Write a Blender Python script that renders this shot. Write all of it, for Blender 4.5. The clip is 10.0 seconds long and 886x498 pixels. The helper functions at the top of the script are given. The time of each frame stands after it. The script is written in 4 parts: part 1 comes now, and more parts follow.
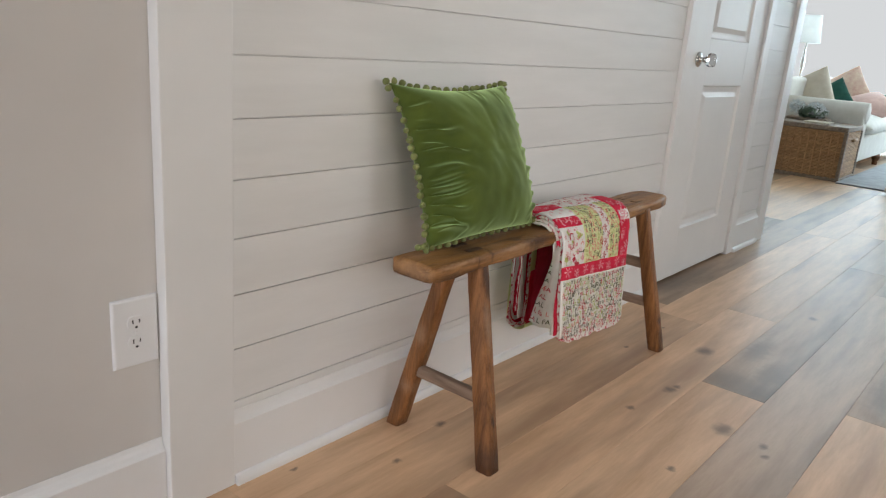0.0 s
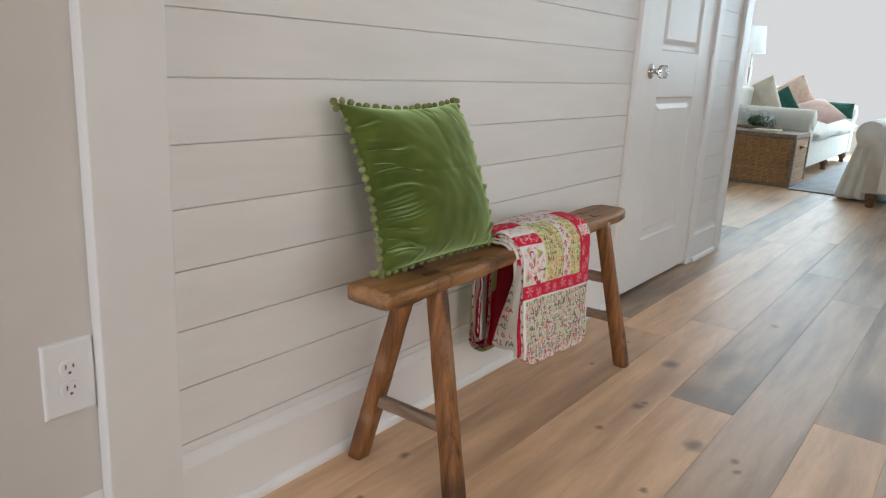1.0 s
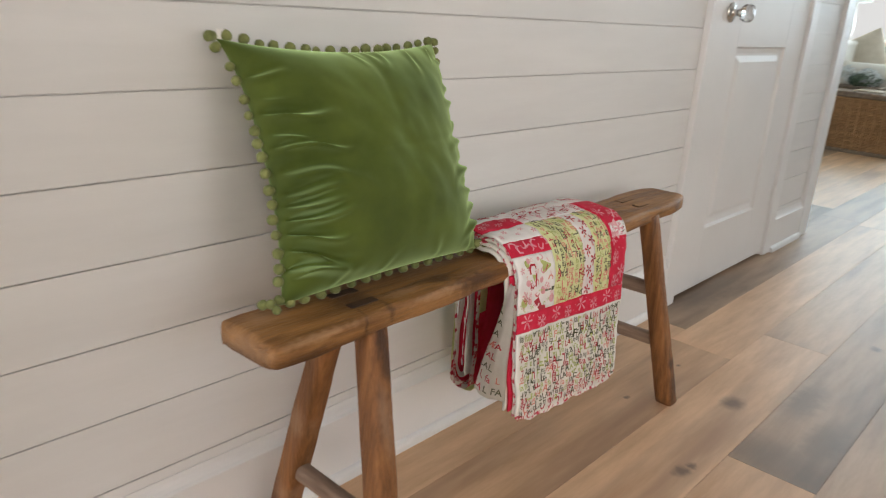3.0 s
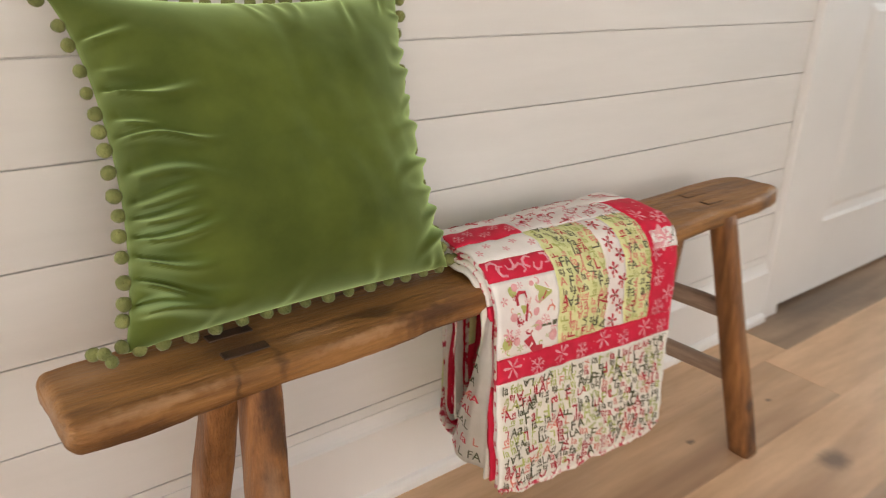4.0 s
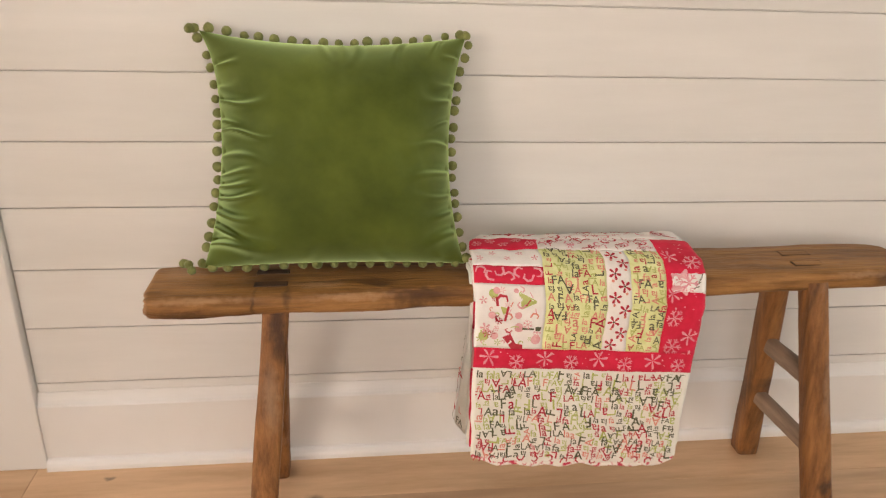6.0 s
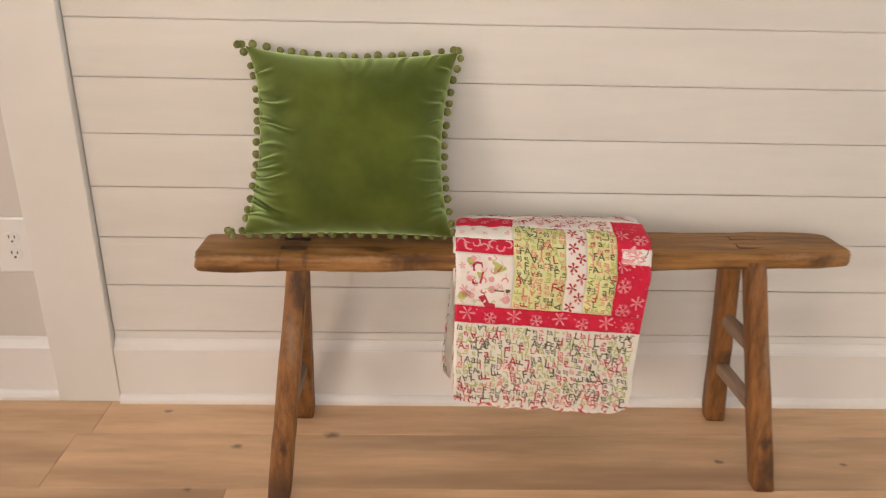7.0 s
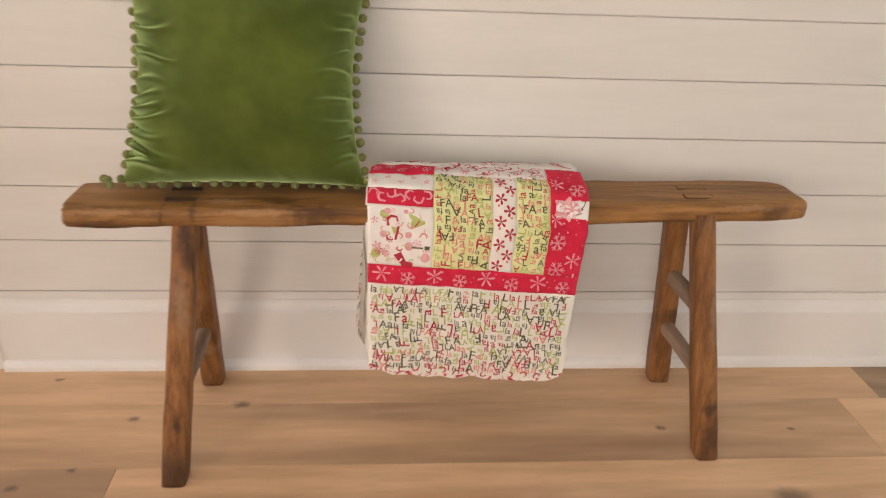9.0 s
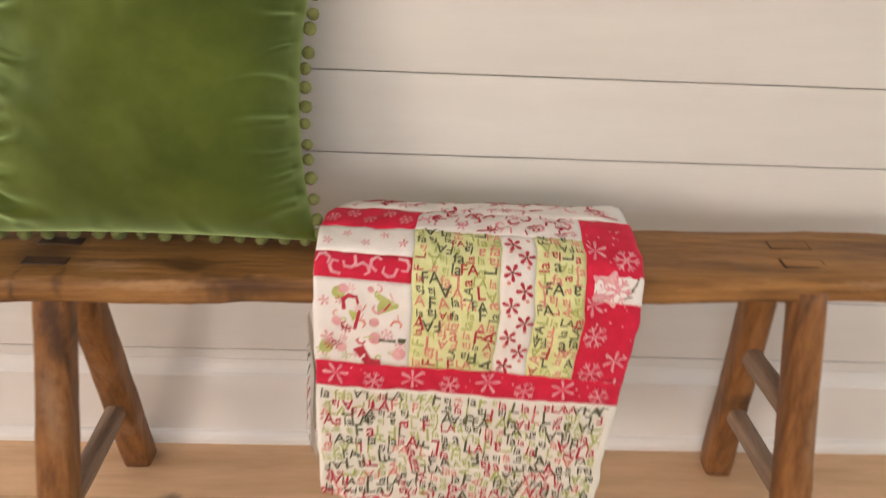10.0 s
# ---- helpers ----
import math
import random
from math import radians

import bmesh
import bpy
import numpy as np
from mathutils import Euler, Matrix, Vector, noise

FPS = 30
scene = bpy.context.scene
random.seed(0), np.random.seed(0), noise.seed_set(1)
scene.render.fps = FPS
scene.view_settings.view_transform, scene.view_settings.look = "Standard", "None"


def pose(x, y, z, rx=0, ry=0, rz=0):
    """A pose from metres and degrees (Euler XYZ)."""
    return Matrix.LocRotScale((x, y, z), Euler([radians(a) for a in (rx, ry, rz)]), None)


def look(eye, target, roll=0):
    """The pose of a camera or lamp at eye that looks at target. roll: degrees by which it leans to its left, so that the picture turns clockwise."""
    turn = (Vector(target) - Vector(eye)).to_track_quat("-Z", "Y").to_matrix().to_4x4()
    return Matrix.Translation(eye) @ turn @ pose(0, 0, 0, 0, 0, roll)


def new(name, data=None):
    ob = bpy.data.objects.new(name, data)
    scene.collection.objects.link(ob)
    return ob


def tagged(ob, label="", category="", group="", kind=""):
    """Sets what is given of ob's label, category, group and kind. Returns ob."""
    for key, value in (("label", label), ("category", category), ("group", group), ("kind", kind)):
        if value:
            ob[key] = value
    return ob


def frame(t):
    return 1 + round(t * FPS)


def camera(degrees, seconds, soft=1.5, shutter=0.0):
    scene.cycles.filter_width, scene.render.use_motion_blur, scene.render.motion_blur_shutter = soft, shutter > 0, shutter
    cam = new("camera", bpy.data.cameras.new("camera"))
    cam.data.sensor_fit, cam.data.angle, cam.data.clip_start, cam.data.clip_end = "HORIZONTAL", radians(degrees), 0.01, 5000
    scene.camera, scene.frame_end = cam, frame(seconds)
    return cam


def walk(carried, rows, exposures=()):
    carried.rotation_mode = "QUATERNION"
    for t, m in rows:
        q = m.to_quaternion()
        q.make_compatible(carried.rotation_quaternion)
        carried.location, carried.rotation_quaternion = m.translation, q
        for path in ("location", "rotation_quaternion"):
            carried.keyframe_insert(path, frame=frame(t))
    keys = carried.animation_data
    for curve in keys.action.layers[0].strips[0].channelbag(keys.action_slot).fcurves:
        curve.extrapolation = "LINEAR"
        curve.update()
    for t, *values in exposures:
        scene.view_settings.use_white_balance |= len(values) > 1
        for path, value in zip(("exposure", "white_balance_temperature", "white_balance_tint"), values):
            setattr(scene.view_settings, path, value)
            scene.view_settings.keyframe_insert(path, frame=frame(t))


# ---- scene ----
cam = camera(62.0, 10.0, soft=1.15, shutter=0.5)
PATH = [
    (0, (-0.826, -1.232, 0.975), (0.663, -0.015, 0.426), 4.4),
    (0.5, (-0.801, -1.22, 0.977), (0.722, -0.035, 0.451), 3.7),
    (1, (-0.767, -1.198, 0.971), (0.795, -0.052, 0.474), 3.0),
    (1.5, (-0.688, -1.079, 0.956), (0.922, 0.01, 0.484), 1.9),
    (2, (-0.581, -0.97, 0.952), (1.061, 0.056, 0.449), 1.6),
    (2.2, (-0.516, -0.973, 0.944), (1.114, 0.064, 0.429), 2.1),
    (3.3, (-0.053, -1.002, 0.923), (1.301, 0.312, 0.262), 3.2),
    (3.5, (0.032, -0.983, 0.901), (1.364, 0.352, 0.234), 2.4),
    (4, (0.229, -0.923, 0.906), (1.377, 0.544, 0.177), 1.7),
    (4.5, (0.393, -0.945, 0.905), (1.164, 0.728, 0.127), 1.5),
    (5, (0.535, -1.041, 0.94), (0.964, 0.743, 0.142), 2.0),
    (5.5, (0.595, -1.162, 0.968), (0.895, 0.654, 0.186), 1.9),
    (5.7, (0.607, -1.225, 0.988), (0.88, 0.583, 0.2165), 2.0),
    (6.8, (0.717, -1.531, 1.044), (0.806, 0.326, 0.307), 1.1),
    (7, (0.75, -1.594, 1.056), (0.801, 0.26, 0.307), 1.3),
    (7.5, (0.79, -1.699, 1.068), (0.829, 0.156, 0.323), 1.8),
    (8, (0.808, -1.705, 1.068), (0.874, 0.143, 0.305), 1.9),
    (8.5, (0.827, -1.635, 1.041), (0.925, 0.187, 0.222), 2.1),
    (9, (0.845, -1.431, 1.007), (0.996, 0.355, 0.12), 2.5),
    (9.5, (0.856, -1.207, 0.98), (1.038, 0.544, 0.031), 2.4),
    (10, (0.924, -0.99, 0.978), (1.004, 0.733, -0.035), 2.9),
]
walk(cam, [(t, look(eye, target, roll)) for t, eye, target, roll in PATH],
     exposures=((0.0, -1.14, 5920, 10), (2.2, -1.14, 6020, 11), (3.5, -0.86, 6300, 12), (5.0, -0.64, 6950, 16), (8.0, -0.80, 7100, 17), (10.0, -0.64, 6820, 16)))


# ---- light and exposure ----
world = bpy.data.worlds.new("world")
scene.world = world
world.use_nodes = True
wn = world.node_tree.nodes
sky = wn.new("ShaderNodeTexSky")
sky.sky_type, sky.sun_disc = "NISHITA", False
sky.sun_elevation, sky.sun_rotation = radians(38), radians(200)
world.node_tree.links.new(sky.outputs[0], wn["Background"].inputs[0])
wn["Background"].inputs[1].default_value = 0.12


def area(name, eye, target, sx, sy, watts, colour, spread=180):
    data = bpy.data.lights.new(name, "AREA")
    data.shape, data.size, data.size_y, data.energy, data.color = "RECTANGLE", sx, sy, watts, colour
    data.spread = radians(spread)
    ob = new(name, data)
    ob.matrix_world = look(eye, target)
    return ob


# daylight in the living room's window wall, unseen south windows and unseen west sidelight
area("window_light_east", (10.6, 0.2, 1.5), (0, 0.0, 0.9), 4.6, 2.2, 600, (0.78, 0.95, 1.0))
area("window_light_south", (-1.7, -3.52, 1.40), (1.5, 0, 0.4), 1.1, 1.0, 9.5, (1.0, 0.87, 0.73), 58)
# added front fill, out of view; window_2 is built to carry it
area("window_light_hall", (0.6, -3.52, 1.18), (1.1, 0, 0.35), 1.9, 1.2, 12, (1.0, 0.92, 0.83), 100)
area("window_light_living", (6.2, -3.52, 1.5), (5.2, 0, 0.7), 2.4, 1.6, 55, (0.84, 0.93, 1.0))
area("door_light_west", (-3.93, -0.40, 1.3), (0.0, -0.3, 0.7), 0.62, 1.8, 105, (0.96, 0.97, 1.0))

# added fill: an unseen flush ceiling lamp in the hall, over the camera's way
area("ceiling_fill_light", (0.6, -1.6, 2.50), (0.7, -1.3, 0.0), 0.7, 0.7, 10, (1.0, 0.90, 0.78))

# ---- materials ----


def rgb(c):
    return (c[0], c[1], c[2], 1.0)


def surface(name, low, high, scale=(1, 1, 1), size=8.0, rough=(0.5, 0.6), bump=0.1, fine=60.0, metal=0.0, vary=0.0, sheen=0.0,
            blotch=None, blotch_size=1.5, blotch_cut=(0.5, 0.75), coat=0.0, bump_dist=0.002, detail=6.0, fine_scale=None, gritty=0.6):
    """Two scales of variation, a fine bump and a tint for each object."""
    m = bpy.data.materials.new(name)
    m.use_nodes = True
    nt = m.node_tree
    nd, lk = nt.nodes, nt.links
    b = nd["Principled BSDF"]
    tc = nd.new("ShaderNodeTexCoord")
    mp = nd.new("ShaderNodeMapping")
    mp.inputs["Scale"].default_value = scale
    info = nd.new("ShaderNodeObjectInfo")
    off = nd.new("ShaderNodeVectorMath")
    off.operation = "MULTIPLY_ADD"
    off.inputs[1].default_value = (1, 1, 1)
    shift = nd.new("ShaderNodeCombineXYZ")
    mul = nd.new("ShaderNodeMath")
    mul.operation = "MULTIPLY"
    mul.inputs[1].default_value = 37.0 if vary else 0.0
    lk.new(info.outputs["Random"], mul.inputs[0])
    for k in range(3):
        lk.new(mul.outputs[0], shift.inputs[k])
    lk.new(tc.outputs["Object"], off.inputs[0])
    lk.new(shift.outputs[0], off.inputs[2])
    lk.new(off.outputs[0], mp.inputs[0])
    n1 = nd.new("ShaderNodeTexNoise")
    n1.inputs["Scale"].default_value, n1.inputs["Detail"].default_value, n1.inputs["Roughness"].default_value = size, detail, gritty
    lk.new(mp.outputs[0], n1.inputs["Vector"])
    ramp = nd.new("ShaderNodeValToRGB")
    ramp.color_ramp.elements[0].position, ramp.color_ramp.elements[1].position = 0.3, 0.72
    ramp.color_ramp.elements[0].color, ramp.color_ramp.elements[1].color = rgb(low), rgb(high)
    lk.new(n1.outputs[0], ramp.inputs[0])
    colour = ramp.outputs[0]
    if blotch:
        n3 = nd.new("ShaderNodeTexNoise")
        n3.inputs["Scale"].default_value, n3.inputs["Detail"].default_value = blotch_size, 5
        lk.new(mp.outputs[0], n3.inputs["Vector"])
        rr = nd.new("ShaderNodeMapRange")
        rr.interpolation_type = "SMOOTHSTEP"
        rr.inputs[1].default_value, rr.inputs[2].default_value = blotch_cut
        lk.new(n3.outputs[0], rr.inputs[0])
        mx = nd.new("ShaderNodeMix")
        mx.data_type = "RGBA"
        lk.new(rr.outputs[0], mx.inputs[0])
        lk.new(colour, mx.inputs[6])
        mx.inputs[7].default_value = rgb(blotch)
        colour = mx.outputs[2]
    if vary:
        hs = nd.new("ShaderNodeHueSaturation")
        mr = nd.new("ShaderNodeMapRange")
        mr.inputs[3].default_value, mr.inputs[4].default_value = 1 - vary, 1 + vary
        lk.new(info.outputs["Random"], mr.inputs[0])
        lk.new(mr.outputs[0], hs.inputs["Value"])
        lk.new(colour, hs.inputs["Color"])
        colour = hs.outputs[0]
    lk.new(colour, b.inputs["Base Color"])
    n2 = nd.new("ShaderNodeTexNoise")
    n2.inputs["Scale"].default_value, n2.inputs["Detail"].default_value = fine, 4
    if fine_scale:
        mf = nd.new("ShaderNodeMapping")
        mf.inputs["Scale"].default_value = fine_scale
        lk.new(tc.outputs["Object"], mf.inputs[0])
        lk.new(mf.outputs[0], n2.inputs["Vector"])
    else:
        lk.new(mp.outputs[0], n2.inputs["Vector"])
    bp = nd.new("ShaderNodeBump")
    bp.inputs["Strength"].default_value, bp.inputs["Distance"].default_value = bump, bump_dist
    lk.new(n2.outputs[0], bp.inputs["Height"])
    lk.new(bp.outputs[0], b.inputs["Normal"])
    r = nd.new("ShaderNodeMapRange")
    r.inputs[3].default_value, r.inputs[4].default_value = rough
    lk.new(n1.outputs[0], r.inputs[0])
    lk.new(r.outputs[0], b.inputs["Roughness"])
    b.inputs["Metallic"].default_value = metal
    if sheen:
        b.inputs["Sheen Weight"].default_value = sheen
        b.inputs["Sheen Roughness"].default_value = 0.22
    if coat:
        b.inputs["Coat Weight"].default_value = coat
        b.inputs["Coat Roughness"].default_value = 0.42
    return m


def oak_floor(name, low, high, blotch, cut):
    """Wide oiled oak planks: long grain, a tint for each plank, a few grey stains and knots."""
    m = surface(name, low, high, (0.9, 7, 7), 2.6, (0.42, 0.60), 0.20, 14, vary=0.11, coat=0.16, detail=9, gritty=0.68,
                blotch=blotch, blotch_size=1.1, blotch_cut=cut, bump_dist=0.0015)
    knots = ((1.22, -0.49, 0.016), (1.255, -0.497, 0.010), (1.61, -0.446, 0.026), (1.02, -0.46, 0.010), (1.10, -0.70, 0.024), (1.09, -0.81, 0.012), (1.04, -0.83, 0.009),
             (0.80, -0.68, 0.009), (0.33, -0.197, 0.009), (0.54, -0.152, 0.012), (0.17, -0.387, 0.008), (0.26, -0.344, 0.007),
             (0.13, -0.06, 0.006), (1.42, -0.24, 0.007), (1.70, -0.25, 0.006), (2.3, -0.62, 0.016))
    spots(m, [(x, y, 0.0, r / 0.75, r, 1.0) for x, y, r in knots], (0.075, 0.055, 0.045), 0.7, 45, 0.022)
    return m


def spots(m, places, stain, strength, size, wobble):
    """Stains, knots and other coloured marks of a given place and size (x, y, z and three radii) with ragged edges."""
    nd, lk = m.node_tree.nodes, m.node_tree.links
    b = nd["Principled BSDF"]
    colour = b.inputs["Base Color"].links[0].from_socket
    pos = nd.new("ShaderNodeNewGeometry")
    wob = nd.new("ShaderNodeTexNoise")
    wob.inputs["Scale"].default_value, wob.inputs["Detail"].default_value = size, 4
    lk.new(pos.outputs["Position"], wob.inputs["Vector"])
    add = nd.new("ShaderNodeVectorMath")
    add.operation = "MULTIPLY_ADD"
    lk.new(wob.outputs["Color"], add.inputs[0])
    add.inputs[1].default_value = (wobble, wobble, wobble)
    lk.new(pos.outputs["Position"], add.inputs[2])
    last = None
    for x, y, z, rx, ry, rz in places:
        sub = nd.new("ShaderNodeVectorMath")
        sub.operation = "SUBTRACT"
        lk.new(add.outputs[0], sub.inputs[0])
        sub.inputs[1].default_value = (x + wobble / 2, y + wobble / 2, z + wobble / 2)
        sq = nd.new("ShaderNodeVectorMath")
        sq.operation = "MULTIPLY"
        lk.new(sub.outputs[0], sq.inputs[0])
        sq.inputs[1].default_value = (1 / rx, 1 / ry, 1 / rz)
        ln = nd.new("ShaderNodeVectorMath")
        ln.operation = "LENGTH"
        lk.new(sq.outputs[0], ln.inputs[0])
        mr = nd.new("ShaderNodeMapRange")
        mr.interpolation_type = "SMOOTHSTEP"
        mr.inputs[1].default_value, mr.inputs[2].default_value, mr.inputs[3].default_value, mr.inputs[4].default_value = 0.25, 1.6, strength, 0.0
        lk.new(ln.outputs["Value"], mr.inputs[0])
        if last is None:
            last = mr.outputs[0]
        else:
            mx = nd.new("ShaderNodeMath")
            mx.operation = "MAXIMUM"
            lk.new(last, mx.inputs[0])
            lk.new(mr.outputs[0], mx.inputs[1])
            last = mx.outputs[0]
    mix = nd.new("ShaderNodeMix")
    mix.data_type = "RGBA"
    lk.new(last, mix.inputs[0])
    lk.new(colour, mix.inputs[6])
    mix.inputs[7].default_value = rgb(stain)
    lk.new(mix.outputs[2], b.inputs["Base Color"])


WHITE = surface("white_satin_paint", (0.74, 0.73, 0.70), (0.80, 0.79, 0.765), size=2.5, rough=(0.34, 0.46), bump=0.05, fine=90, fine_scale=(1, 6, 6))
BOARD = surface("shiplap_paint", (0.72, 0.71, 0.685), (0.79, 0.78, 0.755), (0.7, 5, 5), 3.0, (0.38, 0.5), 0.08, 40, vary=0.012)
DRYWALL = surface("drywall_paint", (0.60, 0.57, 0.53), (0.67, 0.64, 0.60), size=1.6, rough=(0.7, 0.8), bump=0.12, fine=220, bump_dist=0.001)
TRIMW = surface("gloss_trim_paint", (0.78, 0.77, 0.75), (0.83, 0.82, 0.80), size=3.0, rough=(0.36, 0.40), bump=0.02, fine=60)
OAK = oak_floor("oak_planks", (0.50, 0.305, 0.165), (0.77, 0.525, 0.325), (0.38, 0.24, 0.145), (0.48, 0.74))
OAK_PALE = oak_floor("greyed_oak_planks", (0.39, 0.272, 0.180), (0.62, 0.462, 0.332), (0.28, 0.20, 0.14), (0.46, 0.74))
OAK_GREY = oak_floor("smoked_oak_planks", (0.30, 0.192, 0.112), (0.50, 0.345, 0.220), (0.18, 0.116, 0.072), (0.46, 0.70))
spots(OAK_GREY, [(1.42, -0.63, 0, 0.10, 0.13, 1), (1.58, -0.68, 0, 0.13, 0.045, 1), (1.78, -0.58, 0, 0.12, 0.035, 1), (1.72, -1.02, 0, 0.20, 0.07, 1), (2.35, -0.05, 0, 0.3, 0.06, 1)], (0.11, 0.078, 0.056), 0.62, 32, 0.045)
SUB = surface("dark_subfloor", (0.03, 0.022, 0.015), (0.05, 0.036, 0.025), size=6, rough=(0.8, 0.9))
SEATW = surface("worn_elm_seat", (0.115, 0.049, 0.014), (0.45, 0.228, 0.078), (1.6, 18, 18), 2.6, (0.36, 0.58), 0.55, 16, detail=11, gritty=0.70, blotch=(0.10, 0.044, 0.016), blotch_size=2.4,
                blotch_cut=(0.54, 0.80), bump_dist=0.004)
LEGW = surface("worn_elm_leg", (0.085, 0.032, 0.011), (0.42, 0.190, 0.066), (26, 26, 0.9), 2.0, (0.36, 0.60), 0.7, 14, detail=11, gritty=0.72, blotch=(0.055, 0.024, 0.010), blotch_size=1.5,
               blotch_cut=(0.53, 0.80), bump_dist=0.003)
spots(LEGW, [(0.457, -0.37, 0.02, 0.05, 0.05, 0.055), (1.485, -0.325, 0.05, 0.02, 0.05, 0.035), (1.478, -0.32, 0.02, 0.014, 0.05, 0.03), (1.475, -0.318, 0.11, 0.012, 0.05, 0.016),
              (0.506, -0.27, 0.44, 0.012, 0.05, 0.05), (1.46, -0.09, 0.20, 0.03, 0.05, 0.02), (0.47, -0.36, 0.12, 0.008, 0.05, 0.018)], (0.048, 0.024, 0.016), 0.8, 60, 0.03)
# stains round the left mortise, and darker patches low on the edge and ends
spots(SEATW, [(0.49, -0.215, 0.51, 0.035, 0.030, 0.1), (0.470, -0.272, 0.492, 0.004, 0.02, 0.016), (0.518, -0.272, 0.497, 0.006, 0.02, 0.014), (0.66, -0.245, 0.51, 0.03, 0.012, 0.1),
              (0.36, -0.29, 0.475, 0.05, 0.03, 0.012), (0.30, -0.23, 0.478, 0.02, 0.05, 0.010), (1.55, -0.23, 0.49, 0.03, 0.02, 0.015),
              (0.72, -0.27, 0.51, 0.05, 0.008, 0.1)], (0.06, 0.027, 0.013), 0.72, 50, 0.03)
spots(SEATW, [(0.303, -0.23, 0.492, 0.012, 0.055, 0.016), (0.40, -0.287, 0.503, 0.07, 0.008, 0.006), (0.62, -0.277, 0.500, 0.06, 0.006, 0.006), (0.35, -0.20, 0.509, 0.03, 0.02, 0.02),
              (1.50, -0.24, 0.500, 0.05, 0.006, 0.006), (0.57, -0.25, 0.509, 0.035, 0.010, 0.02)], (0.46, 0.275, 0.145), 0.55, 70, 0.02)
spots(LEGW, [(0.476, -0.13, 0.27, 0.03, 0.02, 0.03), (0.470, -0.10, 0.12, 0.03, 0.02, 0.02), (0.49, -0.30, 0.33, 0.012, 0.03, 0.06), (1.462, -0.27, 0.30, 0.010, 0.03, 0.09)], (0.44, 0.27, 0.16), 0.5, 80, 0.02)
for m in (SEATW, LEGW):
    m.node_tree.nodes["Principled BSDF"].inputs["Specular IOR Level"].default_value = 0.28
RAILW = surface("grey_worn_rail", (0.16, 0.10, 0.065), (0.38, 0.27, 0.19), (14, 2.0, 14), 3.0, (0.5, 0.7), 0.5, 14, bump_dist=0.003)
DARKW = surface("dark_tenon_wood", (0.022, 0.010, 0.005), (0.09, 0.042, 0.018), (8, 8, 8), 6, (0.6, 0.75), 0.4, 60)
VELVET = surface("green_velvet", (0.046, 0.066, 0.009), (0.100, 0.132, 0.020), size=9, rough=(0.6, 0.75), bump=0.12, fine=420, sheen=1.0, bump_dist=0.0008)
VELVET.node_tree.nodes["Principled BSDF"].inputs["Sheen Roughness"].default_value = 0.44
VELVET.node_tree.nodes["Principled BSDF"].inputs["Sheen Tint"].default_value = (0.74, 1.0, 0.44, 1)
VELVET.node_tree.nodes["Principled BSDF"].inputs["Specular IOR Level"].default_value = 0.12
POM = surface("green_wool", (0.13, 0.15, 0.04), (0.27, 0.29, 0.10), size=60, rough=(0.85, 0.95), bump=0.9, fine=420, sheen=0.3, vary=0.1, bump_dist=0.002)
CHROME = surface("polished_nickel", (0.55, 0.53, 0.50), (0.65, 0.63, 0.60), size=5, rough=(0.12, 0.2), metal=1.0, bump=0.0)
PLASTIC = surface("white_plastic", (0.76, 0.76, 0.75), (0.80, 0.80, 0.79), size=4, rough=(0.25, 0.32), bump=0.0)
SLOT = surface("dark_slot", (0.02, 0.02, 0.02), (0.03, 0.03, 0.03), rough=(0.6, 0.7))
def fabric(name, low, high, size=70):
    return surface(name, low, high, size=size, rough=(0.8, 0.92), bump=0.35, fine=320, sheen=0.04, bump_dist=0.0012)
CREAM = fabric("cream_cotton", (0.75, 0.73, 0.65), (0.84, 0.82, 0.75), 40)
COTTON = fabric("white_cotton", (0.78, 0.75, 0.71), (0.86, 0.83, 0.80), 40)
RED = fabric("red_cotton", (0.56, 0.006, 0.034), (0.72, 0.018, 0.066), 45)
LIME = fabric("lime_cotton", (0.64, 0.68, 0.29), (0.80, 0.83, 0.48), 55)
PINKW = fabric("pale_pink_print", (0.66, 0.26, 0.29), (0.80, 0.50, 0.50), 60)
INK_OLIVE = fabric("olive_print", (0.075, 0.082, 0.045), (0.15, 0.155, 0.085))
INK_RED = fabric("red_print", (0.42, 0.02, 0.04), (0.55, 0.05, 0.07))
INK_CORAL = fabric("coral_print", (0.66, 0.20, 0.16), (0.76, 0.34, 0.26))
INK_WHITE = fabric("white_print", (0.67, 0.18, 0.24), (0.80, 0.44, 0.47))
INK_GREEN = fabric("leaf_print", (0.36, 0.42, 0.10), (0.54, 0.58, 0.22))
EDGE = surface("printed_cotton_edge", (0.60, 0.05, 0.09), (0.84, 0.80, 0.73), size=75, rough=(0.8, 0.92), bump=0.4, fine=320, bump_dist=0.0015, detail=2)
EDGE.node_tree.nodes["Color Ramp"].color_ramp.elements[0].position = 0.40
EDGE.node_tree.nodes["Color Ramp"].color_ramp.elements[1].position = 0.50
SLIP = fabric("white_slipcover", (0.68, 0.645, 0.58), (0.77, 0.735, 0.67), 12)
PINKC = fabric("pink_linen", (0.55, 0.36, 0.31), (0.66, 0.46, 0.40), 14)
BEIGE = fabric("beige_linen", (0.52, 0.45, 0.35), (0.62, 0.55, 0.45), 14)
EMERALD = fabric("emerald_velvet", (0.006, 0.055, 0.04), (0.02, 0.10, 0.075), 14)
FLORAL = fabric("floral_linen", (0.60, 0.36, 0.30), (0.75, 0.62, 0.48), 18)
RUGM = fabric("blue_grey_rug", (0.28, 0.29, 0.31), (0.42, 0.43, 0.45), 9)
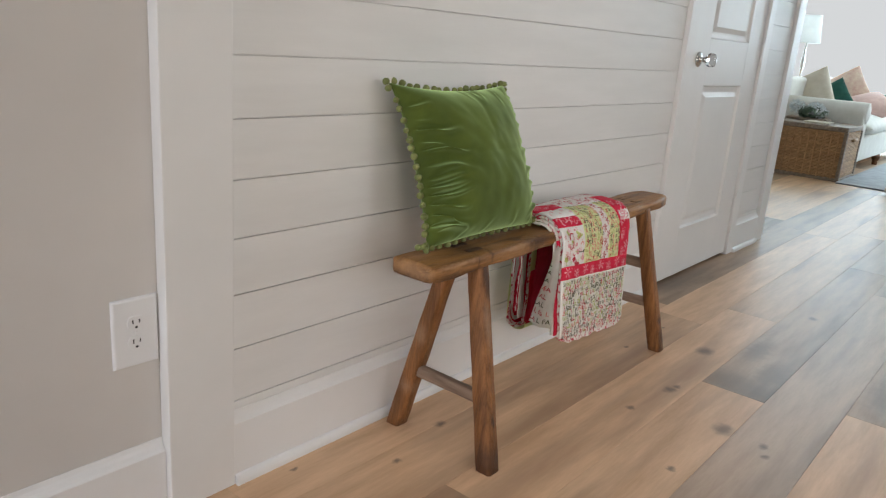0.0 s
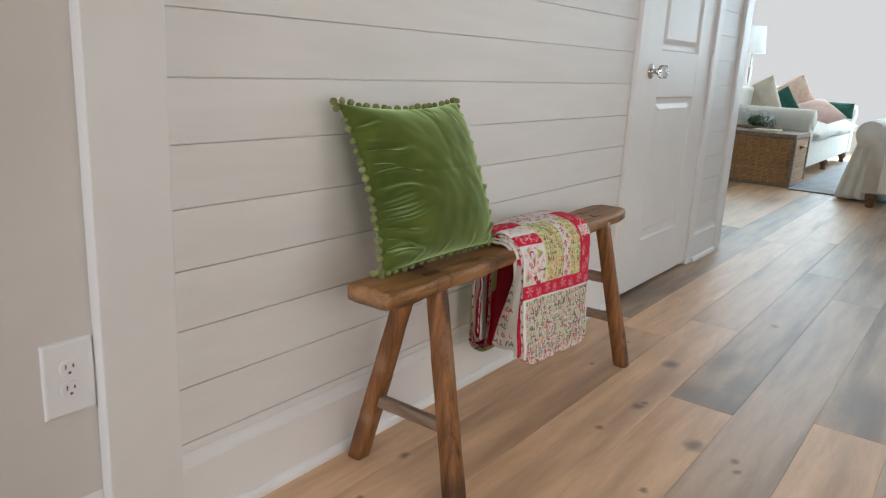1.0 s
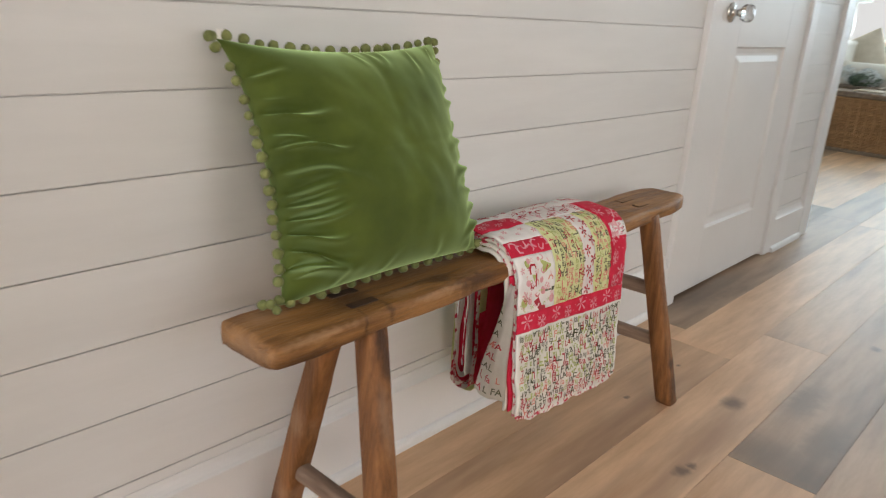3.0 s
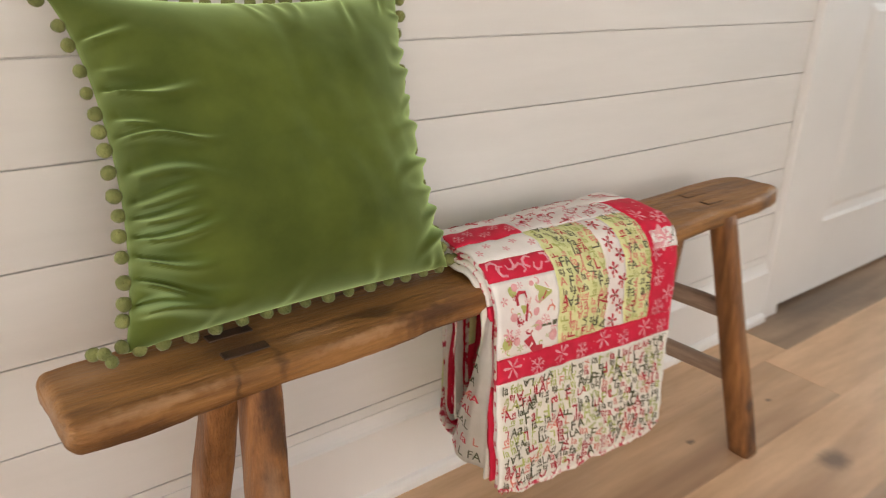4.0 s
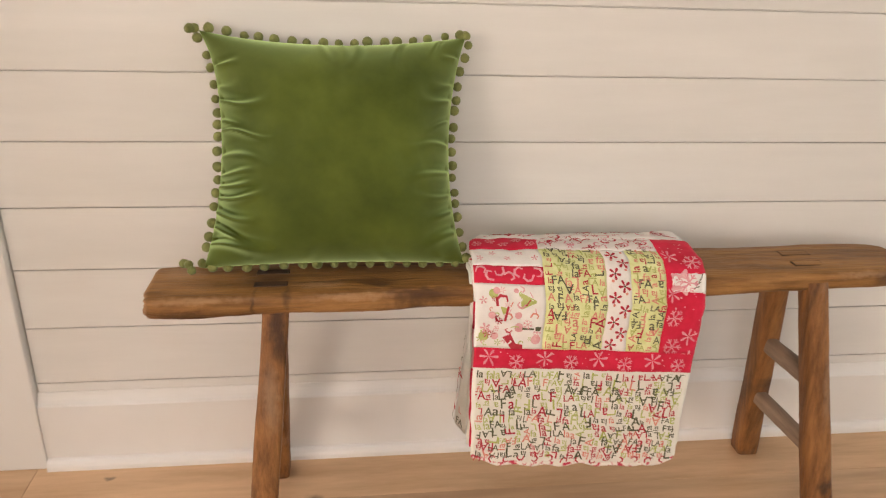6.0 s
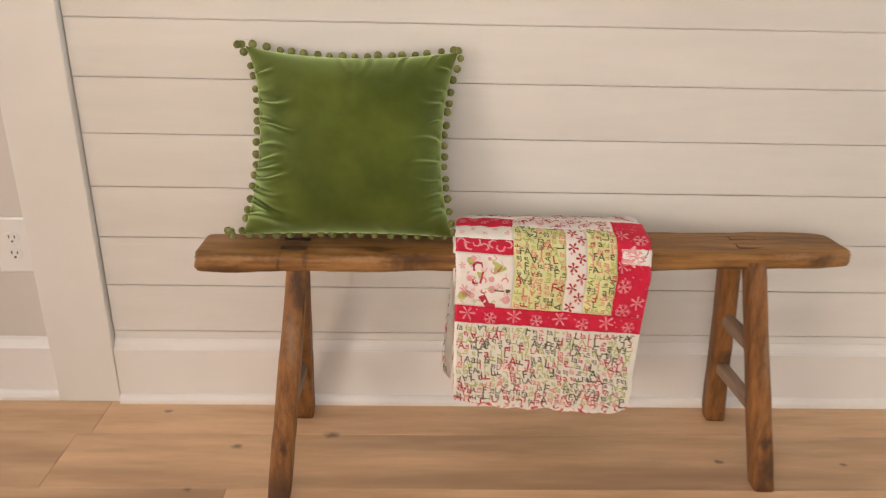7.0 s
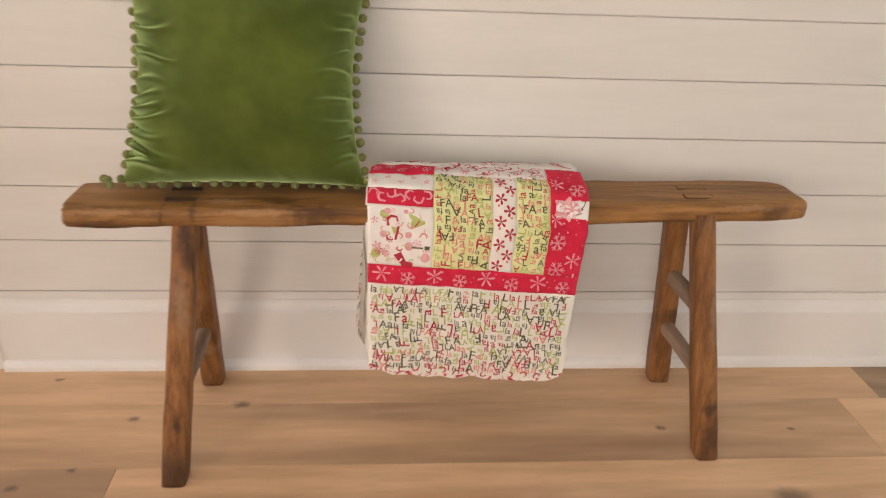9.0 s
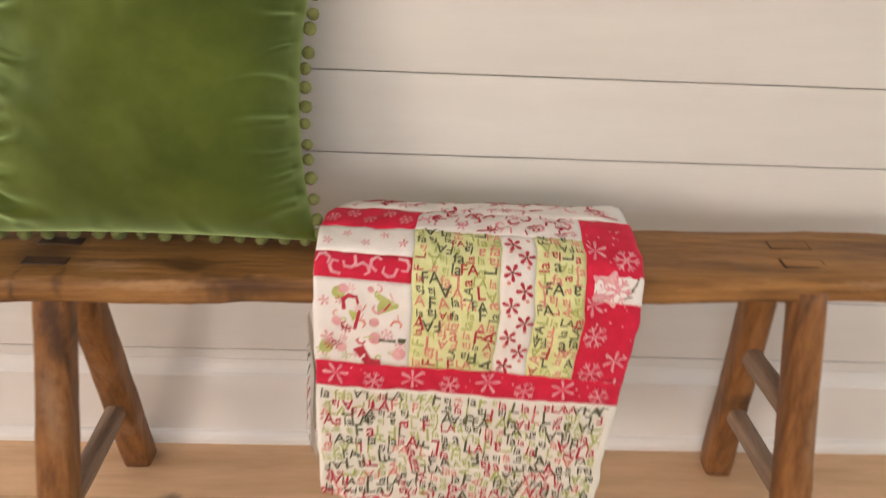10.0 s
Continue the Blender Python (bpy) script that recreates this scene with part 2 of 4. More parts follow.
WICKER = surface("brown_wicker", (0.33, 0.18, 0.075), (0.58, 0.36, 0.18), size=22, rough=(0.5, 0.7), bump=0.4, fine=120, vary=0.12)
WEATHER = surface("grey_weathered_wood", (0.16, 0.115, 0.08), (0.32, 0.25, 0.19), (2, 12, 12), 4, (0.6, 0.75), 0.3, 30)
TURNED = surface("turned_walnut_foot", (0.10, 0.04, 0.015), (0.22, 0.10, 0.04), size=9, rough=(0.3, 0.4), bump=0.1)
LEAF = surface("sage_leaf", (0.07, 0.12, 0.07), (0.22, 0.28, 0.20), size=30, rough=(0.6, 0.8), vary=0.2)
PETAL = surface("white_petal", (0.62, 0.66, 0.66), (0.76, 0.78, 0.76), size=30, rough=(0.6, 0.8))
BLOOM = surface("red_petal", (0.50, 0.04, 0.05), (0.70, 0.25, 0.10), size=20, rough=(0.6, 0.8))
SHADE = surface("linen_shade", (0.68, 0.68, 0.66), (0.76, 0.76, 0.74), size=30, rough=(0.8, 0.9), bump=0.2, fine=200)
st = SHADE.node_tree
mixs, tl = st.nodes.new("ShaderNodeMixShader"), st.nodes.new("ShaderNodeBsdfTranslucent")
tl.inputs[0].default_value, mixs.inputs[0].default_value = (0.8, 0.8, 0.78, 1), 0.6
st.links.new(st.nodes["Principled BSDF"].outputs[0], mixs.inputs[1])
st.links.new(tl.outputs[0], mixs.inputs[2])
st.links.new(mixs.outputs[0], st.nodes["Material Output"].inputs[0])
glass = bpy.data.materials.new("clear_glass")
glass.use_nodes = True
gb = glass.node_tree.nodes["Principled BSDF"]
gb.inputs["Transmission Weight"].default_value, gb.inputs["Roughness"].default_value, gb.inputs["IOR"].default_value = 1.0, 0.02, 1.5
glow = bpy.data.materials.new("bright_outdoors")
glow.use_nodes = True
gn = glow.node_tree
gn.nodes.remove(gn.nodes["Principled BSDF"])
em = gn.nodes.new("ShaderNodeEmission")
em.inputs[0].default_value, em.inputs[1].default_value = (1.0, 0.965, 0.89, 1), 1.55
gn.links.new(em.outputs[0], gn.nodes["Material Output"].inputs[0])

# ---- building helpers ----


def mesh_of(bm, name, material, smooth=False):
    me = bpy.data.meshes.new(name)
    bmesh.ops.recalc_face_normals(bm, faces=bm.faces)
    bm.to_mesh(me)
    bm.free()
    if smooth:
        for p in me.polygons:
            p.use_smooth = True
    me.materials.append(material)
    return me


def part(name, bm, material, parent=None, label="", smooth=False):
    """One mesh object in world places, under a thing or a part."""
    ob = new(name, mesh_of(bm, name, material, smooth))
    if parent:
        ob.parent = parent
        ob.matrix_parent_inverse = Matrix.Translation(parent.get("base", (0, 0, 0))).inverted()
    if label:
        ob["label"] = label
    return ob


def thing(name, base, label, category, group="", kind=""):
    ob = new(name)
    ob.location = base
    ob["base"] = base
    ob.empty_display_size = 0.1
    return tagged(ob, label, category, group, kind)


def box(bm, lo, hi, bevel=0.0, seg=2):
    """A box from corner to corner with rounded edges."""
    r = bmesh.ops.create_cube(bm, size=1.0)
    v = r["verts"]
    bmesh.ops.scale(bm, verts=v, vec=[hi[k] - lo[k] for k in range(3)])
    bmesh.ops.translate(bm, verts=v, vec=[(hi[k] + lo[k]) / 2 for k in range(3)])
    if bevel:
        edges = list({e for w in v for e in w.link_edges})
        bmesh.ops.bevel(bm, geom=edges, offset=bevel, segments=seg, affect="EDGES", profile=0.5)
    return bm


def boxed(lo, hi, bevel=0.0, seg=2):
    return box(bmesh.new(), lo, hi, bevel, seg)


def lathe(bm, profile, centre, n=20, axis="z"):
    """A turned form: (radius, height) pairs round an axis."""
    rings = []
    for r, h in profile:
        ring = []
        for k in range(n):
            a = 2 * math.pi * k / n
            p = (r * math.cos(a), r * math.sin(a), h)
            if axis == "y":
                p = (p[0], h, p[1])
            if axis == "x":
                p = (h, p[0], p[1])
            ring.append(bm.verts.new([p[i] + centre[i] for i in range(3)]))
        rings.append(ring)
    for a, b in zip(rings, rings[1:]):
        for k in range(n):
            bm.faces.new((a[k], a[(k + 1) % n], b[(k + 1) % n], b[k]))
    bm.faces.new(rings[0])
    bm.faces.new(rings[-1])
    return bm


def grid_faces(bm, rows, wrap=False):
    for a, b in zip(rows, rows[1:]):
        n = len(a)
        for k in range(n if wrap else n - 1):
            bm.faces.new((a[k], a[(k + 1) % n], b[(k + 1) % n], b[k]))


def loft(bm, sections):
    """Closed sections joined into one skin with caps."""
    rings = [[bm.verts.new(p) for p in s] for s in sections]
    grid_faces(bm, rings, True)
    bm.faces.new(rings[0])
    bm.faces.new(rings[-1])
    return bm


def nz(x, y, z=0.0):
    return noise.noise(Vector((x, y, z)))


# ---- the hall's structure ----
PITCH, FIRST = 0.121, 0.190
DOOR_L, DOOR_R, END = 2.145, 2.985, 3.545
HIGH = 2.62

north = new("wall_north", None)
north["base"] = (0, 0, 0)
tagged(north, "white painted wall with shiplap boards and plain drywall", "wall", kind="structure")
bm = bmesh.new()
box(bm, (-4.0, 0.012, 0), (DOOR_L, 0.14, HIGH))
box(bm, (DOOR_L, 0.012, 2.06), (DOOR_R, 0.14, HIGH))
box(bm, (DOOR_R, 0.012, 0), (END - 0.004, 0.14, HIGH))
part("wall_body", bm, DRYWALL, north)


def wall(name, lo, hi, holes=(), material=None):
    """A straight wall with thickness; holes are (from, to, sill, head) along its length."""
    bm = bmesh.new()
    along = 0 if hi[0] - lo[0] > hi[1] - lo[1] else 1
    at = lo[along]
    for a, b, sill, head in holes:
        for s0, s1, z0, z1 in ((at, a, lo[2], hi[2]), (a, b, lo[2], sill), (a, b, head, hi[2])):
            l, h = list(lo), list(hi)
            l[along], h[along], l[2], h[2] = s0, s1, z0, z1
            if s1 - s0 > 1e-3 and z1 - z0 > 1e-3:
                box(bm, l, h)
        at = b
    l, h = list(lo), list(hi)
    l[along] = at
    box(bm, l, h)
    ob = part(name, bm, material or DRYWALL)
    return tagged(ob, "plain painted plaster wall", "wall", kind="structure")


wall("wall_south", (-4.0, -3.72, 0), (11.0, -3.58, HIGH), ((-2.5, -0.9, 0.85, 2.25), (-0.4, 1.6, 0.55, 2.2), (5.0, 7.4, 0.7, 2.3)))
wall("wall_west", (-4.14, -3.576, 0), (-4.004, 0.14, HIGH), ((-0.76, -0.04, 0.0, 2.30),))
wall("wall_living_west", (END - 0.145, 0.144, 0), (END - 0.005, 2.9, HIGH))
wall("wall_living_north", (END - 0.145, 2.904, 0), (11.0, 3.04, HIGH))
wall("wall_east", (10.8, -3.576, 0), (10.94, 2.9, HIGH), ((-2.3, 2.75, 0.3, 2.45),))
ceil = part("ceiling", boxed((-4.14, -3.72, HIGH + 0.004), (11.0, 3.04, HIGH + 0.1)), WHITE)
tagged(ceil, "plain white ceiling", "ceiling", kind="structure")
# body of the added ceiling fill, out of view
fixture = thing("ceiling_fill_fixture", (0.6, -1.6, HIGH), "added, unseen round white flush ceiling lamp in the hall", "lamp")
part("canopy", lathe(bmesh.new(), ((0.25, HIGH - 0.055), (0.26, HIGH - 0.03), (0.26, HIGH + 0.003)), (0.6, -1.6, 0), 28), WHITE, fixture)
back = part("backdrop", boxed((11.6, -6, -1), (11.65, 6, 5)), glow)
tagged(back, "overexposed white daylight outdoors", "backdrop", kind="structure")
# all unseen; window 2 is added for the front fill light
for n, x0, x1, z0, z1 in ((1, -2.5, -0.9, 0.85, 2.25), (2, -0.4, 1.6, 0.55, 2.2), (4, 5.0, 7.4, 0.7, 2.3)):
    w = thing("window_%d" % n, ((x0 + x1) / 2, -3.65, z0), "unseen white painted window in the south wall", "window", kind="structure")
    for nm, lo, hi in (("window_sill", (x0, -3.70, z0), (x1, -3.56, z0 + 0.04)), ("window_head", (x0, -3.70, z1 - 0.05), (x1, -3.60, z1)),
                       ("window_stile", (x0, -3.70, z0 + 0.042), (x0 + 0.05, -3.60, z1 - 0.052)), ("window_stile", (x1 - 0.05, -3.70, z0 + 0.042), (x1, -3.60, z1 - 0.052))):
        part(nm, boxed(lo, hi, 0.004), WHITE, w)
w = thing("door_2", (-4.07, -0.40, 0.0), "tall glazed sidelight with a white frame at the hall's end", "door", kind="structure")
for nm, lo, hi in (("door_stile", (-4.12, -0.76, 0.0), (-4.02, -0.72, 2.30)), ("door_stile", (-4.12, -0.08, 0.0), (-4.02, -0.04, 2.30)),
                   ("door_head", (-4.12, -0.718, 2.24), (-4.02, -0.082, 2.30)), ("door_rail", (-4.12, -0.718, 0.0), (-4.02, -0.082, 0.25))):
    part(nm, boxed(lo, hi, 0.004), WHITE, w)
w = thing("window_3", (10.87, 0.2, 0.3), "wide white window flooded with daylight", "window", kind="structure")
part("window_sill", boxed((10.76, -2.3, 0.3), (10.93, 2.75, 0.34), 0.004), WHITE, w)
part("window_head", boxed((10.80, -2.3, 2.40), (10.92, 2.75, 2.45), 0.004), WHITE, w)

# trim of the hall wall
def trim(name, lo, hi, label, bevel=0.003, material=None, category="trim"):
    return tagged(part(name, boxed(lo, hi, bevel), material or TRIMW), label, category, kind="structure")


trim("trim_post", (-0.150, -0.020, 0.0), (0.0, 0.0118, HIGH), "wide flat white corner board on the wall", 0.0025, WHITE)
trim("trim_door_side", (2.065, -0.018, 0.0), (DOOR_L - 0.001, 0.0118, 2.13), "flat white door casing", 0.0025)
trim("trim_door_side", (DOOR_R + 0.001, -0.018, 0.0), (3.062, 0.0118, 2.13), "flat white door casing", 0.0025)
trim("trim_door_head", (2.065, -0.018, 2.132), (3.062, 0.0118, 2.22), "flat white door head casing", 0.0025)
trim("trim_corner", (3.43, -0.018, 0.0), (END, 0.0118, HIGH), "white corner board at the wall's end", 0.0025)
trim("trim_corner_return", (END - 0.003, 0.0125, 0.0), (END + 0.018, 0.142, HIGH), "white end board of the wall", 0.0025)


def base_run(x0, x1, y, top=0.146):
    """Flat baseboard with a coved top edge and a rounded shoe below."""
    bm = bmesh.new()
    prof = [(y - 0.0003, 0.0), (y - 0.0165, 0.0), (y - 0.0165, top - 0.0015), (y - 0.0155, top), (y - 0.0115, top + 0.0035),
            (y - 0.0075, top + 0.009), (y - 0.0042, top + 0.016), (y - 0.0022, top + 0.024), (y - 0.0003, top + 0.0245)]
    loft(bm, [[(x, p[0], p[1]) for p in prof] for x in (x0, x1)])
    b = tagged(part("baseboard", bm, TRIMW), "white painted baseboard with a coved top and a rounded shoe", "baseboard", kind="structure")
    bm = bmesh.new()
    prof = [(y - 0.0168, 0.0), (y - 0.030, 0.0), (y - 0.030, 0.010), (y - 0.0275, 0.0165), (y - 0.0225, 0.0215), (y - 0.0168, 0.0235)]
    loft(bm, [[(x, p[0], p[1]) for p in prof] for x in (x0 + 0.001, x1 - 0.001)])
    part("shoe_moulding", bm, TRIMW, b)


base_run(-4.0, -0.151, 0.012, 0.141)
base_run(0.001, 2.064, 0.0)
base_run(3.063, 3.429, 0.0)

# shiplap boards
def board_mesh(length, h, t=0.0066, c=0.0008):
    x, z = length, h
    co = [(0, t, 0), (x, t, 0), (x, t, z), (0, t, z), (0, c, 0), (x, c, 0), (x, c, z), (0, c, z), (0, 0, c), (x, 0, c), (x, 0, z - c), (0, 0, z - c)]
    fc = [(8, 9, 10, 11), (4, 5, 9, 8), (11, 10, 6, 7), (0, 1, 5, 4), (7, 6, 2, 3), (5, 1, 2, 6, 10, 9), (0, 4, 8, 11, 7, 3)]
    me = bpy.data.meshes.new("board")
    me.from_pydata(co, [], fc)
    me.materials.append(BOARD)
    return me


GAP = 0.0021
for x0, x1 in ((0.0030, 2.0625), (3.0645, 3.4275)):
    part("board_backing", boxed((x0, 0.0070, 0.0), (x1, 0.0116, HIGH - 0.002)), BOARD, north)
for x0, x1 in ((0.0030, 2.0625), (3.0645, 3.4275)):
    whole, low = board_mesh(x1 - x0, PITCH - GAP), board_mesh(x1 - x0, FIRST - 0.11 - GAP / 2)
    ob = new("board", low)
    ob.location, ob.parent = (x0, 0, 0.11), north
    for k in range(20):
        z = FIRST + PITCH * k + GAP / 2
        if z + PITCH < HIGH:
            ob = new("board", whole)
            ob.location, ob.parent = (x0, 0, z), north

# ---- door ----
door = thing("door_1", ((DOOR_L + DOOR_R) / 2, 0.02, 0.0), "white two-panel door, closed, with a glass knob", "door", kind="structure")
X0, X1, Z0, Z1 = DOOR_L + 0.003, DOOR_R - 0.003, 0.014, 2.055
PX0, PX1 = 2.335, 2.795
def slab(lo, hi):
    part("door_rail", boxed(lo, hi, 0.0008, 1), TRIMW, door)
Y0, Y1 = -0.004, 0.034
slab((X0, Y0, Z0), (PX0, Y1, Z1))
slab((PX1, Y0, Z0), (X1, Y1, Z1))
for a, b in ((Z0, 0.235), (0.862, 1.055), (1.93, Z1)):
    slab((PX0 + 0.0002, Y0, a), (PX1 - 0.0002, Y1, b))
for a, b in ((0.235, 0.862), (1.055, 1.93)):
    bm = bmesh.new()
    rings = []
    for inset, y in ((0.0, Y0 + 0.0006), (0.006, Y0 + 0.010), (0.022, Y0 + 0.013), (0.030, Y0 + 0.013), (0.048, Y0 + 0.004), (0.050, Y0 + 0.003)):
        rings.append([bm.verts.new((x, y, z)) for x, z in ((PX0 + inset, a + inset), (PX1 - inset, a + inset), (PX1 - inset, b - inset), (PX0 + inset, b - inset))])
    grid_faces(bm, rings, True)
    bm.faces.new(rings[-1])
    part("door_panel", bm, TRIMW, door)
part("door_back", boxed((X0 + 0.01, 0.036, Z0), (X1 - 0.01, 0.04, Z1)), TRIMW, door)
knob = part("door_knob", lathe(bmesh.new(), ((0.031, -0.0045), (0.031, -0.008), (0.027, -0.011), (0.012, -0.012), (0.010, -0.030), (0.013, -0.032), (0.013, -0.036), (0.008, -0.037)),
            (2.235, 0, 0.968), 24, "y"), CHROME, door, "polished nickel rose and stem", True)
bm = lathe(bmesh.new(), ((0.012, -0.0365), (0.020, -0.040), (0.027, -0.050), (0.029, -0.060), (0.026, -0.070), (0.016, -0.075), (0.006, -0.077)), (2.235, 0, 0.968), 10, "y")
part("knob_glass", bm, glass, knob, "faceted clear glass knob")
for z in (0.26, 1.02, 1.82):
    part("hinge", lathe(bmesh.new(), ((0.006, -0.045), (0.007, -0.04), (0.007, 0.04), (0.006, 0.045)), (X1 + 0.001, -0.010, z), 10), TRIMW, door)
# near-black strip painted in for the shade of the gap below the door
trim("threshold", (DOOR_L, 0.02, 0.0), (DOOR_R, 0.13, 0.006), "dark strip for the shade in the gap under the door", 0.001, SUB)

# ---- outlet ----
outlet = thing("wall_outlet", (-0.197, 0.012, 0.405), "white double electrical outlet with an oversized plate", "outlet")
OX, OZ = -0.197, 0.4055
bm = bmesh.new()
rings = []
for inset, y in ((0.0, 0.0118), (0.0, 0.0085), (0.0015, 0.0062), (0.0045, 0.005)):
    rings.append([bm.verts.new((OX + sx * (0.0445 - inset), y, OZ + sz * (0.0675 - inset))) for sx, sz in ((-1, -1), (1, -1), (1, 1), (-1, 1))])
grid_faces(bm, rings, True)
bm.faces.new(rings[-1])
part("cover_plate", bm, PLASTIC, outlet)
for dz in (0.0195, -0.0195):
    bm = bmesh.new()
    pts = []
    for k in range(28):
        a = 2 * math.pi * k / 28
        pts.append((0.0172 * math.cos(a), max(-0.0135, min(0.0135, 0.0172 * math.sin(a)))))
    loft(bm, [[(OX + p[0] * f, y, OZ + dz + p[1] * f) for p in pts] for f, y in ((1.0, 0.0052), (1.0, 0.0038), (0.95, 0.0030))])
    face = part("socket", bm, PLASTIC, outlet)
    for dx, hh in ((-0.0064, 0.0042), (0.0064, 0.0034)):
        part("slot", boxed((OX + dx - 0.0011, 0.0024, OZ + dz + 0.003 - hh), (OX + dx + 0.0011, 0.0034, OZ + dz + 0.003 + hh)), SLOT, face)
    part("slot", lathe(bmesh.new(), ((0.0026, 0.0024), (0.0026, 0.0034)), (OX, 0, OZ + dz - 0.0085), 10, "y"), SLOT, face)
part("screw", lathe(bmesh.new(), ((0.0028, 0.0051), (0.0026, 0.0038), (0.001, 0.0035)), (OX, 0, OZ), 12, "y"), PLASTIC, outlet)

# ---- bench ----
bench = thing("wooden_bench", (0.96, -0.2, 0.0), "antique worn brown wooden bench with splayed legs", "bench")
BX0, BX1, TOP, UNDER = 0.304, 1.618, 0.509, 0.469


def bench_mid(x):
    f = (x - BX0) / (BX1 - BX0)
    return -0.226 + 0.056 * f


def bench_half(x):
    d0, d1 = (x - BX0), (BX1 - x)
    h = 0.0655 + 0.004 * nz(x * 4, 3.1)
    h *= min(1.0, 0.88 + 0.12 * (min(d0, 0.04) / 0.04) ** 0.6)
    return h * min(1.0, 0.66 + 0.34 * (min(d1, 0.075) / 0.075) ** 0.7)


bm = bmesh.new()
rings = []
R_END = 0.011
stations = [BX0 + R_END * (1 - math.cos(k * math.pi / 12)) for k in range(6)] + [BX0 + R_END + (BX1 - BX0 - 2 * R_END) * i / 108 for i in range(109)] + \
           [BX1 - R_END * (1 - math.cos(k * math.pi / 12)) for k in range(5, -1, -1)]
for i, x in enumerate(stations):
    e = min(x - BX0, BX1 - x, R_END)
    inset = R_END * (1 - math.sqrt(max(0.0, 1 - (1 - e / R_END) ** 2)))
    mid, hw = bench_mid(x), bench_half(x) - inset
    zc, hh = (TOP + UNDER) / 2, (TOP - UNDER) / 2 - inset * 0.9
    ring = []
    for k in range(40):
        a = 2 * math.pi * (k + 0.5) / 40
        c, s_ = math.cos(a), math.sin(a)
        p = 0.40 if c < 0 else 0.30
        yy = math.copysign(abs(c) ** p, c) * hw
        zz = math.copysign(abs(s_) ** p, s_) * hh
        w = 0.0020 * nz(x * 14, k * 0.45, 2.0) + 0.0013 * nz(x * 45, k * 0.75, 5.0)
        if s_ < -0.2 and c < 0:
            w += 0.003 * nz(x * 7, 8.0)
        # the sawn ends are skewed a little and chipped along their edges
        near0, near1 = max(0.0, 1 - (x - BX0) / 0.06), max(0.0, 1 - (BX1 - x) / 0.05)
        xx = x + near0 * (0.004 * nz(c * 2.2, s_ * 2.2, 1.0) - 0.003 * c) + near1 * (0.003 * nz(c * 2.2, s_ * 2.2, 4.0) - 0.010 * c)
        ring.append(bm.verts.new((xx, mid + yy + w * c, zc + zz + w * s_)))
    rings.append(ring)
grid_faces(bm, rings, True)
for ring in (rings[0], rings[-1]):
    hub = bm.verts.new(sum((v.co for v in ring), Vector()) / len(ring))
    for k in range(len(ring)):
        bm.faces.new((ring[k], ring[(k + 1) % len(ring)], hub))
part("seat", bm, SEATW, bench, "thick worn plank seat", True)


def leg(top, bottom, wt, wb, dt, db, seed):
    """A hewn square leg, chamfered, leaning from its tenon down to the floor."""
    bm = bmesh.new()
    t, b = Vector(top), Vector(bottom)
    secs = []
    n = 26
    for i in range(n + 1):
        f = i / n
        c = t.lerp(b, f)
        hw, hd = (wt + (wb - wt) * f) / 2, (dt + (db - dt) * f) / 2
        ring = []
        ch = 0.22
        for u, v in ((-1, -1 + ch), (-1 + ch, -1), (0, -1.02), (1 - ch, -1), (1, -1 + ch), (1.01, 0), (1, 1 - ch), (1 - ch, 1), (0, 1.02), (-1 + ch, 1), (-1, 1 - ch), (-1.01, 0)):
            k = 1 + 0.05 * nz(f * 7 + seed, u * 1.3, v * 1.3) + 0.022 * nz(f * 24, u * 2 + seed, v * 2)
            if f > 0.93:
                k -= 0.5 * (f - 0.93)
            z = c.z if i < n else max(0.0004, 0.0004 + 0.0006 * abs(nz(u, v, seed)))
            ring.append((c.x + u * hw * k, c.y + v * hd * k, z))
        secs.append(ring)
    loft(bm, secs)
    return part("leg", bm, LEGW, bench, "", True)


legs = dict(fl=((0.503, -0.252, 0.488), (0.457, -0.370, 0)), bl=((0.492, -0.186, 0.488), (0.464, -0.066, 0)),
            fr=((1.420, -0.226, 0.488), (1.483, -0.322, 0)), br=((1.408, -0.140, 0.488), (1.470, -0.066, 0)))
for k, (n, (a, b)) in enumerate(legs.items()):
    leg(a, b, 0.039, 0.045, 0.038, 0.043, 3.7 * k)


def stretcher(a, b, z, w=0.026, h=0.030):
    p0, p1 = [Vector(legs[n][0]).lerp(Vector(legs[n][1]), 1 - z / 0.488) for n in (a, b)]
    bm = bmesh.new()
    secs = []
    for i in range(13):
        f = i / 12
        c = p0.lerp(p1, f)
        ring = []
        for k in range(12):
            an = 2 * math.pi * k / 12
            cx, cz = math.cos(an), math.sin(an)
            q = 1 + 0.06 * nz(f * 5, k * 0.8, z * 9)
            ring.append((c.x + math.copysign(abs(cx) ** 0.5, cx) * w / 2 * q, c.y, c.z + math.copysign(abs(cz) ** 0.5, cz) * h / 2 * q))
        secs.append(ring)
    loft(bm, secs)
    part("stretcher", bm, RAILW, bench, "greyed round-edged stretcher", True)


stretcher("fl", "bl", 0.165)
stretcher("fr", "br", 0.165)
stretcher("fr", "br", 0.30, 0.024, 0.034)
